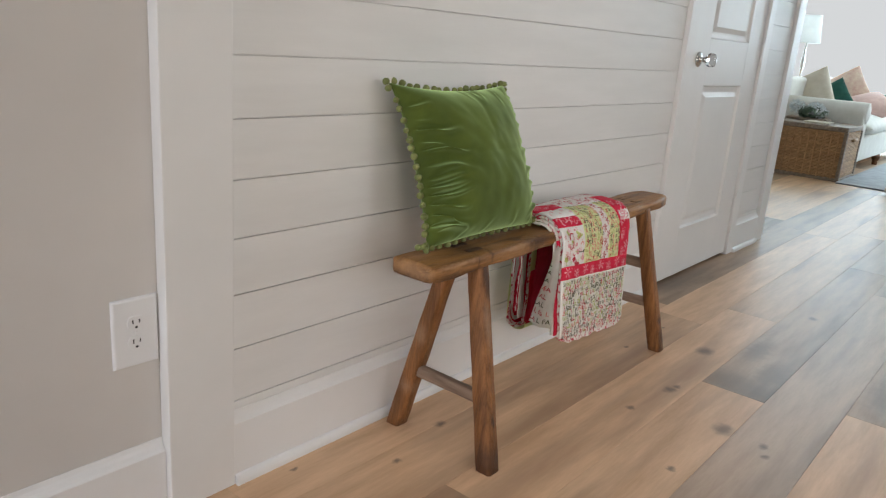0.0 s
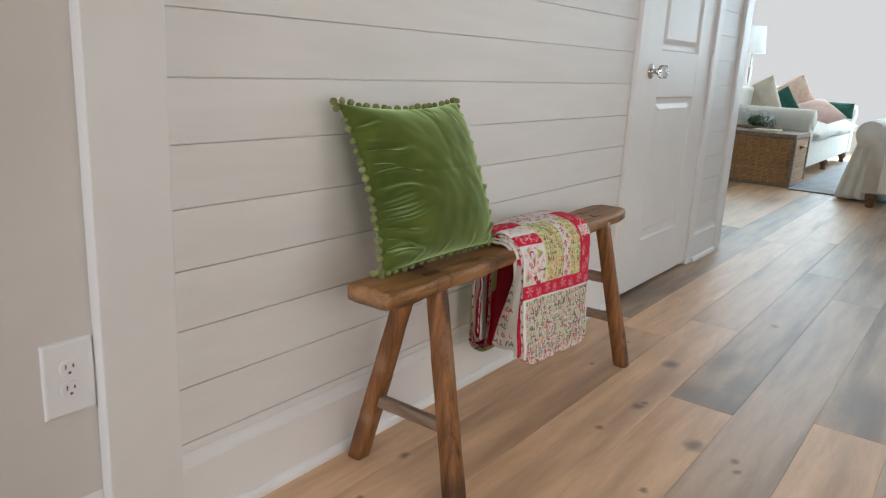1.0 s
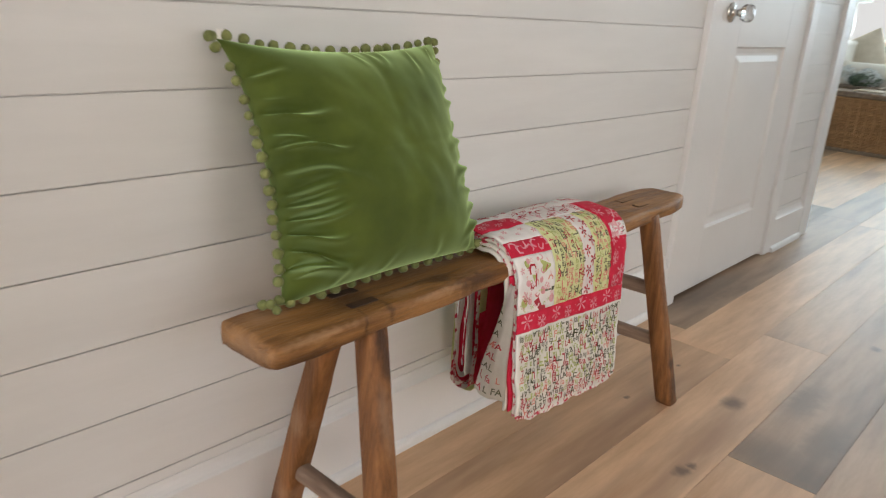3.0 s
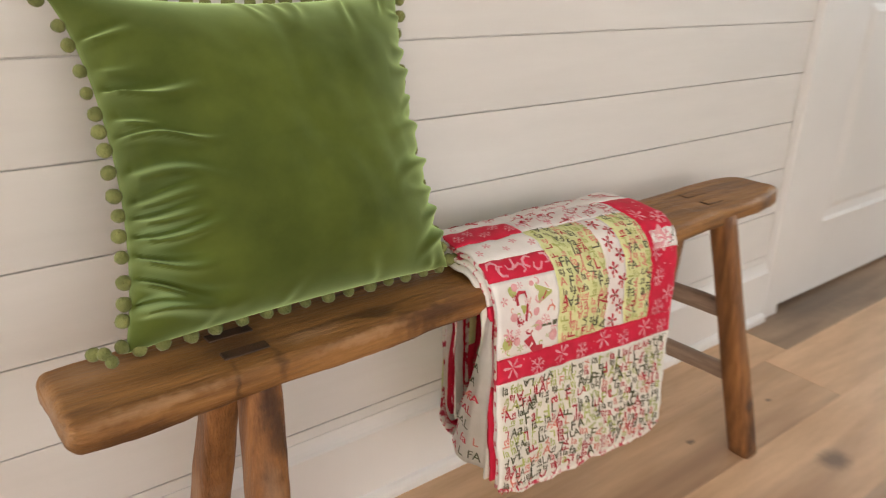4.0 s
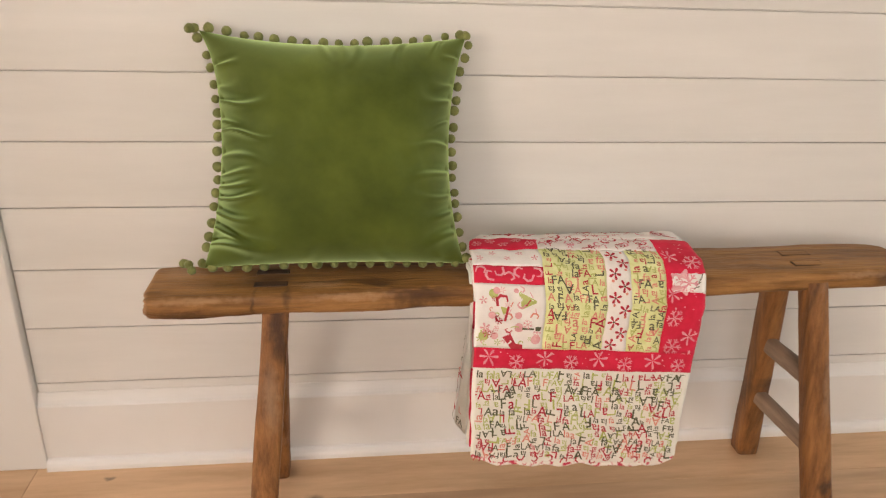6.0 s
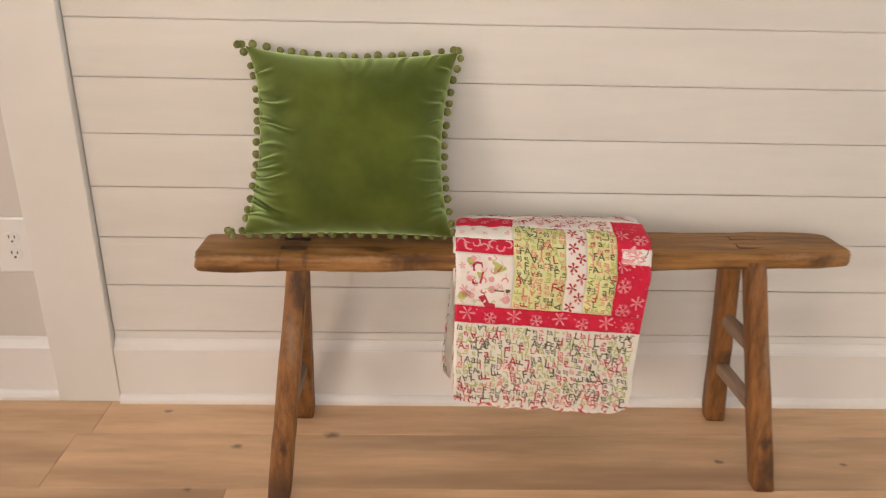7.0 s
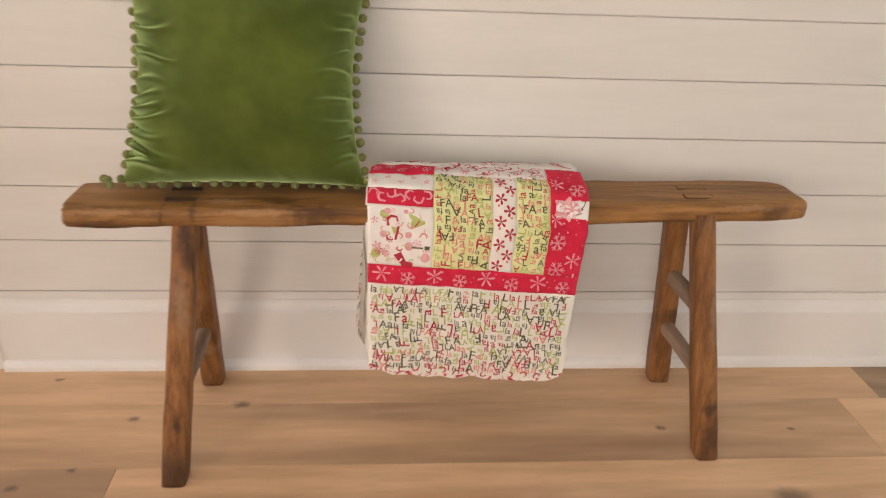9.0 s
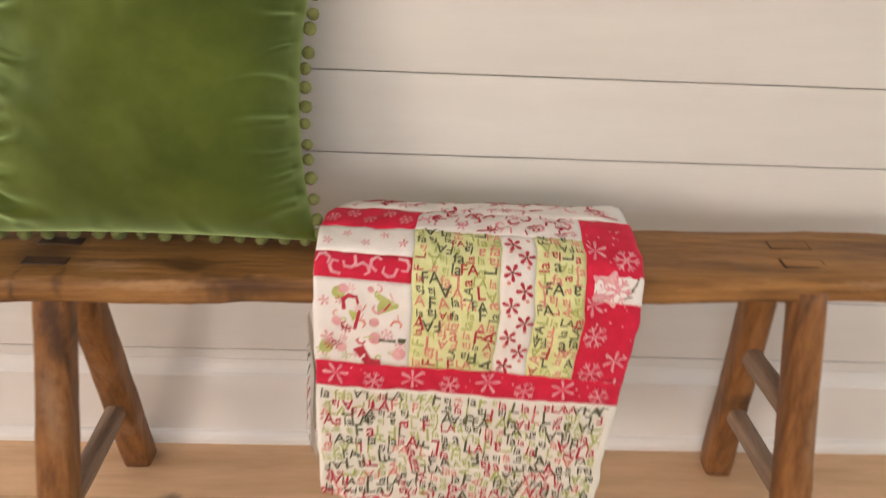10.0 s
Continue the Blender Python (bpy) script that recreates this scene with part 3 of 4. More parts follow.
for x in (0.494, 1.418):
    for dy in (-0.026, 0.020):
        y = bench_mid(x) + dy
        part("tenon", boxed((x - 0.026, y - 0.0085, TOP - 0.012), (x + 0.026, y + 0.0085, TOP + 0.0010), 0.0012), DARKW if x < 1 else SEATW, bench, "dark leg tenon showing in the seat")
        if x > 1:
            part("tenon_joint", boxed((x - 0.0275, y - 0.010, TOP - 0.012), (x + 0.0275, y + 0.010, TOP + 0.0003)), DARKW, bench)

# ---- cushion ----
cushion = thing("throw_pillow", (0.6, -0.18, TOP), "square green velvet pillow with pompom trim, leaning on the wall", "pillow")
PB, PT = Vector((0.5995, -0.196, 0.517)), Vector((0.5995, -0.052, 0.866))
UP = (PT - PB)
PH = UP.length
UP.normalize()
FRONT = Vector((0, -1, 0)) - UP * Vector((0, -1, 0)).dot(UP)
FRONT.normalize()


def pillow_edge(u, v):
    """Place in the pillow's plane for u, v from -1 to 1; the sides and the top draw in."""
    hx = 0.212 - 0.029 * (1 - v * v) ** 0.9
    hy = PH / 2 - (0.019 if v > 0 else 0.006) * (1 - u * u)
    ear = abs(u * v) ** 7 if u < 0 < v else 0.0
    return u * hx + 0.004 * v - 0.010 * ear, v * hy + 0.005 * ear


# folds that run in from the sides and the top: side, place, length, slope, width, height
FOLDS = []
rng = random.Random(17)
for sd, places, tall, reach in (("l", (-0.82, -0.68, -0.55, -0.43, -0.32, -0.20, -0.05, 0.09, 0.22, 0.36, 0.52, 0.70), 0.0270, 0.54), ("r", (-0.78, -0.55, -0.38, -0.22, 0.0, 0.22, 0.36, 0.58, 0.78), 0.0150, 0.42)):
    for at in places:
        low = 1.2 if at < 0.1 else 0.95 if at < 0.4 else 0.6
        FOLDS.append((sd, at + rng.uniform(-0.03, 0.03), rng.uniform(0.55, 1.0) * reach * low, rng.uniform(-0.38, -0.08) if at < 0.3 else rng.uniform(-0.12, 0.12), rng.uniform(0.021, 0.036), tall * low * rng.uniform(0.6, 1.2)))
for at in (-0.12, 0.02, 0.13, 0.52, 0.80):
    FOLDS.append(("t", at, rng.uniform(0.2, 0.42), -at * 0.6 + rng.uniform(-0.1, 0.1), rng.uniform(0.022, 0.036), 0.0075 * rng.uniform(0.7, 1.2)))
for at in (-0.7, -0.2, 0.35, 0.82):
    FOLDS.append(("b", at, rng.uniform(0.15, 0.25), -at * 0.5, 0.04, 0.005))


def folds(u, v):
    h = 0.0
    for sd, at, length, slope, width, tall in FOLDS:
        d, w = {"l": (1 + u, v), "r": (1 - u, v), "t": (1 - v, u), "b": (1 + v, u)}[sd]
        if d < length:
            g = (w - at - slope * d - 0.03 * math.sin(d * 9 + at * 7)) / (width * (1 + 1.3 * d))
            if abs(g) < 4:
                f = d / length
                h += tall * min(1.0, d / 0.05) * (1 - f) ** 1.25 * (math.exp(-g * g) - 0.75 * math.exp(-(g - 1.5) ** 2))
    return h


def pillow_point(u, v, side):
    x, y = pillow_edge(u, v)
    e = max(0.0, (1 - u * u)) * max(0.0, (1 - v * v))
    th = 0.097 * (max(0.0, 1 - abs(u) ** 2.7) * max(0.0, 1 - abs(v) ** 2.7)) ** 0.52 * (1.05 - 0.05 * v)
    if side > 0:
        th += folds(u, v)
        th += 0.0050 * nz(u * 2.2, v * 2.2, 31) * e ** 0.5 + 0.0026 * nz(u * 6 + v * 2, v * 5, 41) * e ** 0.5
        th -= 0.004 * math.exp(-((u - 0.02 * v) / 0.05) ** 2) * max(0.0, v) * e ** 0.3
        th -= 0.002 * math.exp(-((v - 0.02) / 0.04) ** 2) * e ** 0.5
    else:
        th *= 0.5
    return PB + UP * (PH / 2 + y) + Vector((x, 0, 0)) + FRONT * th * side


bm = bmesh.new()
N = 190
vals = [math.sin((i / N - 0.5) * math.pi) * 0.55 + (2 * i / N - 1) * 0.45 for i in range(N + 1)]
vals[0], vals[-1] = -1.0, 1.0
for side in (1, -1):
    rows = [[bm.verts.new(pillow_point(u, v, side)) for u in vals] for v in vals]
    grid_faces(bm, rows)
bmesh.ops.remove_doubles(bm, verts=bm.verts, dist=0.0002)
part("cover", bm, VELVET, cushion, "soft wrinkled green velvet cover", True)


def ball():
    bm = bmesh.new()
    bmesh.ops.create_icosphere(bm, subdivisions=2, radius=0.0080)
    for v in bm.verts:
        v.co *= 1 + 0.10 * nz(v.co.x * 220, v.co.y * 220, v.co.z * 220)
    return mesh_of(bm, "pompom", POM, True)


pom = ball()
rng = random.Random(5)


def pompom(p):
    ob = new("pompom", pom)
    ob.parent = cushion
    ob.matrix_parent_inverse = Matrix.Translation(cushion["base"]).inverted()
    s = rng.uniform(0.88, 1.12)
    ob.matrix_basis = Matrix.Translation(p) @ Euler((rng.uniform(0, 6), rng.uniform(0, 6), 0)).to_matrix().to_4x4() @ Matrix.Diagonal((s, s, s * rng.uniform(0.9, 1.1), 1))


for edge, n in (("top", 17), ("left", 17), ("right", 17), ("bottom", 15)):
    for k in range(n):
        f = -1 + 2 * (k + 0.5 + rng.uniform(-0.14, 0.14)) / n
        u, v = {"top": (f, 1), "bottom": (f, -1), "left": (-1, f), "right": (1, f)}[edge]
        p = pillow_point(u, v, 1)
        out = {"top": UP, "bottom": -UP * 0.3 + FRONT * 0.5, "left": Vector((-1, 0, 0)), "right": Vector((1, 0, 0))}[edge]
        q = p + out * rng.uniform(0.0045, 0.008) + FRONT * rng.uniform(-0.003, 0.003)
        if edge in ("left", "right"):
            q.z -= 0.003
        if edge == "bottom":
            q.z = max(q.z, TOP + 0.010)
        pompom(q)
for u, v, dx in ((-1, -1, -0.020), (1, -1, 0.012), (-1, 1, -0.004), (1, 1, 0.004)):
    p = pillow_point(u, v, 1)
    for k in range(3 if v < 0 else 2):
        q = p + Vector((dx + rng.uniform(-0.010, 0.010), -0.006 * k, rng.uniform(-0.004, 0.010) + (0.006 if v > 0 else 0)))
        q.z = max(q.z, TOP + 0.010)
        pompom(q)
tag = pillow_point(-0.97, 1, 1)
part("tag", boxed((tag.x - 0.006, tag.y - 0.001, tag.z - 0.002), (tag.x + 0.006, tag.y + 0.001, tag.z + 0.014), 0.0006), COTTON, cushion, "small white sewn tag")

# ---- quilt ----
quilt = thing("folded_quilt", (1.0, -0.2, TOP), "folded red, green and cream patchwork quilt hanging over the bench", "quilt")
QX, QW = 0.811, 0.380
PROFILE = [(-0.322, 0.206), (-0.317, 0.28), (-0.309, 0.36), (-0.303, 0.43), (-0.300, 0.475), (-0.294, 0.506), (-0.278, 0.531), (-0.252, 0.545), (-0.21, 0.550), (-0.165, 0.549),
           (-0.125, 0.543), (-0.104, 0.525), (-0.096, 0.49), (-0.098, 0.40), (-0.104, 0.30), (-0.108, 0.19)]
ARC = [0.0]
for a, b in zip(PROFILE, PROFILE[1:]):
    ARC.append(ARC[-1] + math.hypot(b[0] - a[0], b[1] - a[1]))
LENGTH = ARC[-1]


def along_profile(s):
    """Smooth place, and outward normal, at s metres from the front hem."""
    def at(q):
        if q <= 0:
            return Vector((PROFILE[0][0], PROFILE[0][1] + q))
        if q >= LENGTH:
            return Vector((PROFILE[-1][0], PROFILE[-1][1] - (q - LENGTH)))
        for k in range(len(ARC) - 1):
            if q <= ARC[k + 1]:
                f = (q - ARC[k]) / (ARC[k + 1] - ARC[k])
                return Vector(PROFILE[k]).lerp(Vector(PROFILE[k + 1]), f)
    p = (at(s - 0.012) + at(s) * 2 + at(s + 0.012)) / 4
    d = (at(s + 0.012) - at(s - 0.012)).normalized()
    return p, Vector((-d.y, d.x))


def quilt_point(u, s, depth=0.0):
    """A point of the quilt: u across, s from the front hem up, over and down; depth inward."""
    p, n = along_profile(s - 0.024 * u / QW)
    ruck = 0.0042 * nz(u * 9, s * 11, 3) + 0.0030 * nz(u * 34, s * 38, 9) + 0.0020 * nz(u * 70, s * 70, 12)
    low = max(0.0, 0.30 - s)
    ruck += 0.010 * low / 0.3 * nz(u * 7 + 1, s * 2.0, 14)
    x = QX + u - 0.075 * low * (u / QW) + 0.004 * nz(s * 12, u * 2, 17) + 0.0022 * nz(s * 42, u * 2, 27)
    b = min(1.0, max(0.0, (s - 0.40) / 0.18))
    x += 0.072 * b * b * (3 - 2 * b) * (1 - u / QW)
    q = p + n * (ruck - depth)
    return Vector((x, q.x, q.y))


def cloth(name, u0, u1, s0, s1, material, lift=0.0, thick=0.004, puff=0.0016, step=0.0065, label="", wave=0.0, parent=None):
    """A sewn piece of cloth with rolled-down seams at its border."""
    nu, ns = max(2, round((u1 - u0) / step)), max(2, round((s1 - s0) / step))
    bm = bmesh.new()
    for under in (False, True):
        rows = []
        for j in range(ns + 1):
            row = []
            for i in range(nu + 1):
                fu, fs = i / nu, j / ns
                u, s = u0 + (u1 - u0) * fu, s0 + (s1 - s0) * fs
                d = min(fu, 1 - fu) * (u1 - u0), min(fs, 1 - fs) * (s1 - s0)
                e = min(1.0, min(d) / 0.006)
                w = (wave * nz(u * 22, 5.0) + (0.016 if wave else 0.0) * (2 * abs(u / QW - 0.5)) ** 9) * max(0.0, 1 - (s - s0) / 0.06)
                row.append(bm.verts.new(quilt_point(u, s + w, (thick if under else -(lift + puff * e - puff)))))
            rows.append(row)
        grid_faces(bm, rows)
        if under:
            bot = rows
        else:
            top = rows
    for a, b in ((top[0], bot[0]), (top[-1], bot[-1])):
        grid_faces(bm, [a, b])
    grid_faces(bm, [[r[0] for r in top], [r[0] for r in bot]])
    grid_faces(bm, [[r[-1] for r in top], [r[-1] for r in bot]])
    return part(name, bm, material, parent or quilt, label, True)


# outer layer: patches sewn edge to edge
S_BAND0, S_BAND1, S_TOP = 0.177, 0.213, 0.405
panel = cloth("panel", 0.0, QW, 0.0, S_BAND0, CREAM, wave=0.010, label="cream panel printed with carol letters")
cloth("binding", 0.002, QW - 0.002, -0.004, 0.004, EDGE, 0.0008, wave=0.010, label="white bound hem")
band = cloth("patch", 0.0, QW, S_BAND0, S_BAND1, RED, label="red border with snowflakes")
side = cloth("patch", 0.314, QW, S_BAND1, S_TOP + 0.05, RED, label="red border with snowflakes")
pict = cloth("patch", 0.0, 0.113, S_BAND1, 0.322, COTTON, label="white patch with small red and green motifs")
scroll = cloth("patch", 0.0, 0.113, 0.322, 0.356, RED, label="red patch with white scrolls")
snow = cloth("patch", 0.0, 0.113, 0.356, S_TOP, COTTON)
lime = cloth("patch", 0.113, 0.215, S_BAND1, S_TOP, LIME, label="lime patch printed with letters")
flower = cloth("patch", 0.215, 0.256, S_BAND1, S_TOP, COTTON, label="white patch with red flowers")
lime2 = cloth("patch", 0.256, 0.314, S_BAND1, S_TOP, LIME, label="lime patch printed with letters")
top_strip = cloth("patch", 0.0, 0.113, S_TOP, S_TOP + 0.05, RED)
top_pink = cloth("patch", 0.113, 0.314, S_TOP, S_TOP + 0.05, COTTON)
rear = cloth("panel", 0.0, QW, S_TOP + 0.05, LENGTH - 0.06, COTTON, step=0.010, label="red and white printed back of the quilt")
# folded inner layers
for k, m_, s0, s1 in ((1, EDGE, 0.012, LENGTH - 0.03), (2, RED, 0.02, 0.165), (2, PINKW, 0.167, 0.235), (2, RED, 0.237, 0.285), (2, EDGE, 0.287, LENGTH - 0.045), (3, CREAM, 0.02, LENGTH - 0.02)):
    d = 0.0085 * k
    cloth("fold", 0.008 - 0.004 * k, QW - 0.008, s0, s1, m_, lift=-d, thick=d + 0.0055, step=0.010, label="inner fold of the quilt")
# the loose folds of the back fall, one inside the other, and the inner flap
def fold_u(x0, x1, y0, y1, z0, zt0, zt1, m_, seed, label="hanging back fold of the quilt", t=0.0035):
    """A sheet that hangs down, turns at the bottom and comes up again; open at its ends."""
    bm = bmesh.new()
    prof = []
    for k in range(9):
        prof.append((y0, zt0 + (z0 + 0.02 - zt0) * k / 8))
    r = (y1 - y0) / 2
    for k in range(1, 8):
        a = math.pi * k / 8
        prof.append((y0 + r - r * math.cos(a), z0 + 0.02 - 0.02 * math.sin(a)))
    for k in range(9):
        prof.append((y1, z0 + 0.02 + (zt1 - z0 - 0.02) * k / 8))
    n = 34
    rows = []
    for i in range(n + 1):
        x = x0 + (x1 - x0) * i / n
        row = []
        for k, (y, z) in enumerate(prof):
            sag = 0.010 * nz(x * 9, seed) + 0.004 * nz(x * 30, seed, 2)
            w = 0.0045 * nz(z * 16, seed * 1.7, x * 4) + 0.0022 * nz(z * 40, seed, x * 16)
            row.append(bm.verts.new((x + 0.010 * nz(z * 9 + seed, k * 0.05) * (1 - i / n), y + w, z + sag * (0.6 if z < z0 + 0.1 else 0.1))))
        rows.append(row)
    grid_faces(bm, rows)
    bmesh.ops.solidify(bm, geom=bm.faces, thickness=t)
    return part("fold", bm, m_, quilt, label, True)


fold_u(0.885, 1.170, -0.160, -0.094, 0.172, 0.47, 0.50, LIME, 1.0)
fold_u(0.878, 1.172, -0.153, -0.101, 0.181, 0.47, 0.48, EDGE, 2.3)
fold_u(0.880, 1.172, -0.146, -0.108, 0.191, 0.47, 0.47, RED, 3.1)
fold_u(0.874, 1.172, -0.139, -0.115, 0.202, 0.47, 0.46, CREAM, 4.9)
fold_u(0.876, 1.172, -0.133, -0.121, 0.216, 0.46, 0.45, RED, 5.4)
fold_u(0.880, 1.168, -0.176, -0.164, 0.200, 0.470, 0.36, RED, 6.2, "red inner face of the quilt's back fold")
fold_u(0.826, 1.160, -0.292, -0.272, 0.218, 0.470, 0.45, CREAM, 8.8, "cream inner fold behind the front panel")
# the side flap that turns in behind the front panel
bm = bmesh.new()


def flap_point(f, z):
    """f runs from the front panel's edge back under the seat."""
    g = (0.475 - z) / 0.225
    return Vector((0.806 - 0.012 * math.sin(f * 3.1) * g + 0.004 * nz(f * 3, z * 14), -0.296 + f * (0.012 + 0.062 * g), z + 0.012 * f * nz(f * 4, 3)))


rows = [[bm.verts.new(flap_point(i / 12, 0.245 + 0.23 * j / 20)) for i in range(13)] for j in range(21)]
grid_faces(bm, rows)
bmesh.ops.solidify(bm, geom=bm.faces, thickness=-0.003)
flap = part("flap", bm, CREAM, quilt, "cream lettered side flap of the quilt", True)

# printed letters, flowers and snowflakes follow the cloth
def glyph(text):
    cu = bpy.data.curves.new("glyph", "FONT")
    cu.body, cu.align_x, cu.align_y, cu.resolution_u, cu.offset = text, "CENTER", "CENTER", 2, 0.009
    ob = bpy.data.objects.new("glyph", cu)
    me = bpy.data.meshes.new_from_object(ob)
    out = [v.co.copy() for v in me.vertices], [tuple(p.vertices) for p in me.polygons]
    bpy.data.objects.remove(ob)
    bpy.data.curves.remove(cu)
    bpy.data.meshes.remove(me)
    return out


GLYPH = {t: glyph(t) for t in ("FA", "LA", "fa", "la", "L", "A", "F", "a")}


def petals(n, inner, waist=0.35):
    co, fc = [Vector((0, 0, 0))], []
    for k in range(n):
        a = 2 * math.pi * k / n
        i = len(co)
        for da, r in ((-0.42, 0.45), (-0.30, 0.85), (0, 1.0), (0.30, 0.85), (0.42, 0.45)):
            co.append(Vector((math.cos(a + da * waist * 2.4 / n * 5) * r, math.sin(a + da * waist * 2.4 / n * 5) * r, 0)))
        fc += [(0, i, i + 1), (0, i + 1, i + 2), (0, i + 2, i + 3), (0, i + 3, i + 4)]
    return co, fc


def flake(n=6):
    co, fc = [], []
    for k in range(n):
        a = 2 * math.pi * k / n
        d, o = Vector((math.cos(a), math.sin(a), 0)), Vector((-math.sin(a), math.cos(a), 0))
        for p0, p1, w in ((d * 0.05, d, 0.07), (d * 0.55, d * 0.85 + o * 0.3, 0.06), (d * 0.55, d * 0.85 - o * 0.3, 0.06)):
            t = (p1 - p0).normalized()
            q = Vector((-t.y, t.x, 0)) * w
            i = len(co)
            co.extend((p0 - q, p1 - q, p1 + q, p0 + q))
            fc.append((i, i + 1, i + 2, i + 3))
    return co, fc


def poly(*pts):
    return [Vector((x, y, 0)) for x, y in pts], [tuple(range(len(pts)))]


SHAPES = {"flower": petals(5, 0.3), "flake": flake(), "star": petals(6, 0.3, 0.25),
          "tree": poly((-1, -0.7), (1, -0.7), (0.15, 1.0), (-0.15, 1.0)), "dot": poly(*[(math.cos(k * 0.5236), math.sin(k * 0.5236)) for k in range(12)]),
          "stocking": poly((-0.4, 1), (0.45, 1), (0.45, -0.1), (1.0, -0.5), (0.7, -1), (-0.4, -0.7)),
          "pot": poly((-0.5, -0.5), (0.5, -0.5), (0.7, 0.5), (-0.7, 0.5)),
          "curl": poly((-1, -0.2), (-0.5, 0.7), (0.3, 0.8), (0.9, 0.2), (0.6, -0.5), (0.4, -0.4), (0.6, 0.1), (0.1, 0.45), (-0.35, 0.35), (-0.7, -0.35)),
          "stroke": poly((-1, -0.12), (1, -0.2), (1, 0.12), (-1, 0.2))}
prints = {}
# each ink is printed a hair above the one before
LAYER = {"leaf_print": 0, "coral_print": 1, "red_print": 2, "olive_print": 3, "white_print": 4, "pale_pink_print": 1}


def stamp(owner, ink, shape, u, s, size, turn, clip=None):
    co, fc = GLYPH.get(shape) or SHAPES[shape]
    verts, faces = prints.setdefault((owner, ink), ([], []))
    i = len(verts)
    lay = -0.0010 - 0.00016 * LAYER.get(ink.name, 0)
    c, sn = math.cos(turn), math.sin(turn)
    for p in co:
        a, b = u + size * (c * p.x - sn * p.y), s + size * (sn * p.x + c * p.y)
        if clip:
            a, b = min(max(a, clip[0]), clip[1]), min(max(b, clip[2]), clip[3])
        verts.append(quilt_point(a, b, lay))
    faces.extend(tuple(i + k for k in f) for f in fc)


rng = random.Random(11)


def letters(owner, u0, u1, s0, s1, cell, inks, size):
    nu, ns = round((u1 - u0) / cell), round((s1 - s0) / cell)
    for i in range(nu):
        for j in range(ns):
            u = u0 + (i + 0.5 + rng.uniform(-0.16, 0.16)) * (u1 - u0) / nu
            s = s0 + (j + 0.5 + rng.uniform(-0.16, 0.16)) * (s1 - s0) / ns
            word = rng.choice(("FA", "LA", "fa", "la", "fa", "L", "A", "la", "F", "a"))
            turn = rng.choice((math.pi, math.pi, 0, 0, 0, math.pi / 2)) + rng.uniform(-0.10, 0.10)
            k = size * rng.uniform(0.75, 1.2) * (1.25 if len(word) == 1 else 1.0)
            stamp(owner, rng.choices(*inks)[0], word, u, s, k, turn, (u0, u1, s0, s1))


letters(panel, 0.006, QW - 0.010, 0.012, S_BAND0 - 0.003, 0.0138, ((INK_OLIVE, INK_RED, INK_GREEN, INK_CORAL), (9, 5, 6, 2)), 0.0186)
letters(lime, 0.115, 0.213, S_BAND1 + 0.003, S_TOP - 0.002, 0.0134, ((INK_OLIVE, INK_CORAL, INK_RED, INK_GREEN), (5, 6, 2, 3)), 0.0172)
letters(lime2, 0.258, 0.312, S_BAND1 + 0.003, S_TOP - 0.002, 0.0134, ((INK_OLIVE, INK_CORAL, INK_RED, INK_GREEN), (5, 6, 2, 3)), 0.0172)
for k in range(9):
    s = S_BAND1 + 0.012 + k * 0.020
    stamp(flower, INK_RED, "flower", 0.228 + 0.016 * (k % 2), s, 0.0112, 0.4 * k)
    stamp(flower, INK_CORAL, "dot", 0.247 - 0.022 * (k % 2), s + 0.008, 0.0024, 0)
    stamp(flower, INK_OLIVE, "dot", 0.228 + 0.016 * (k % 2), s, 0.0016, 0)
for k in range(8):
    stamp(band, INK_WHITE, "flake" if k % 2 else "star", 0.024 + k * 0.047, S_BAND0 + 0.018 + 0.004 * (-1) ** k, 0.0135 if k % 2 else 0.0165, 0.3 * k, (0.002, QW - 0.003, S_BAND0 + 0.002, S_BAND1 - 0.002))
for k, (u, s) in enumerate(((0.335, 0.225), (0.362, 0.243), (0.330, 0.275), (0.366, 0.205), (0.350, 0.335), (0.323, 0.316), (0.360, 0.372), (0.325, 0.385))):
    stamp(side, INK_WHITE, "flake" if k % 2 == 0 else "star", u, s, 0.0155, 0.5 * k, (0.316, QW - 0.002, S_BAND1, S_TOP + 0.048))
# a white square with a pale star-shaped bloom breaks the red border
square = cloth("patch", 0.322, 0.3795, 0.318, 0.352, COTTON, lift=0.0012, label="white square with a pale bloom")
for k in range(5):
    stamp(square, PINKW, "tree", 0.340 + 0.013 * math.cos(1.257 * k), 0.336 + 0.013 * math.sin(1.257 * k), 0.010, 1.257 * k - 1.57, (0.316, QW - 0.002, 0.312, 0.358))
for k in range(4):
    stamp(square, INK_OLIVE, "stroke", 0.362 + 0.003 * k, 0.328 + 0.006 * k, 0.005, 0.4 + 0.3 * k)
stamp(pict, INK_GREEN, "tree", 0.083, 0.294, 0.014, -1.57)
stamp(pict, INK_OLIVE, "pot", 0.103, 0.249, 0.0075, 0)
stamp(pict, INK_RED, "stocking", 0.060, 0.221, 0.017, 0.5, (0.002, 0.112, S_BAND1 + 0.001, 0.32))
stamp(pict, INK_RED, "curl", 0.042, 0.294, 0.013, 0.6)
stamp(pict, INK_RED, "stroke", 0.050, 0.273, 0.012, 1.4)
stamp(pict, INK_CORAL, "curl", 0.096, 0.270, 0.008, 0.0)
stamp(pict, INK_OLIVE, "stroke", 0.086, 0.249, 0.010, 0.0)
stamp(pict, INK_GREEN, "tree", 0.046, 0.279, 0.007, 0.9)
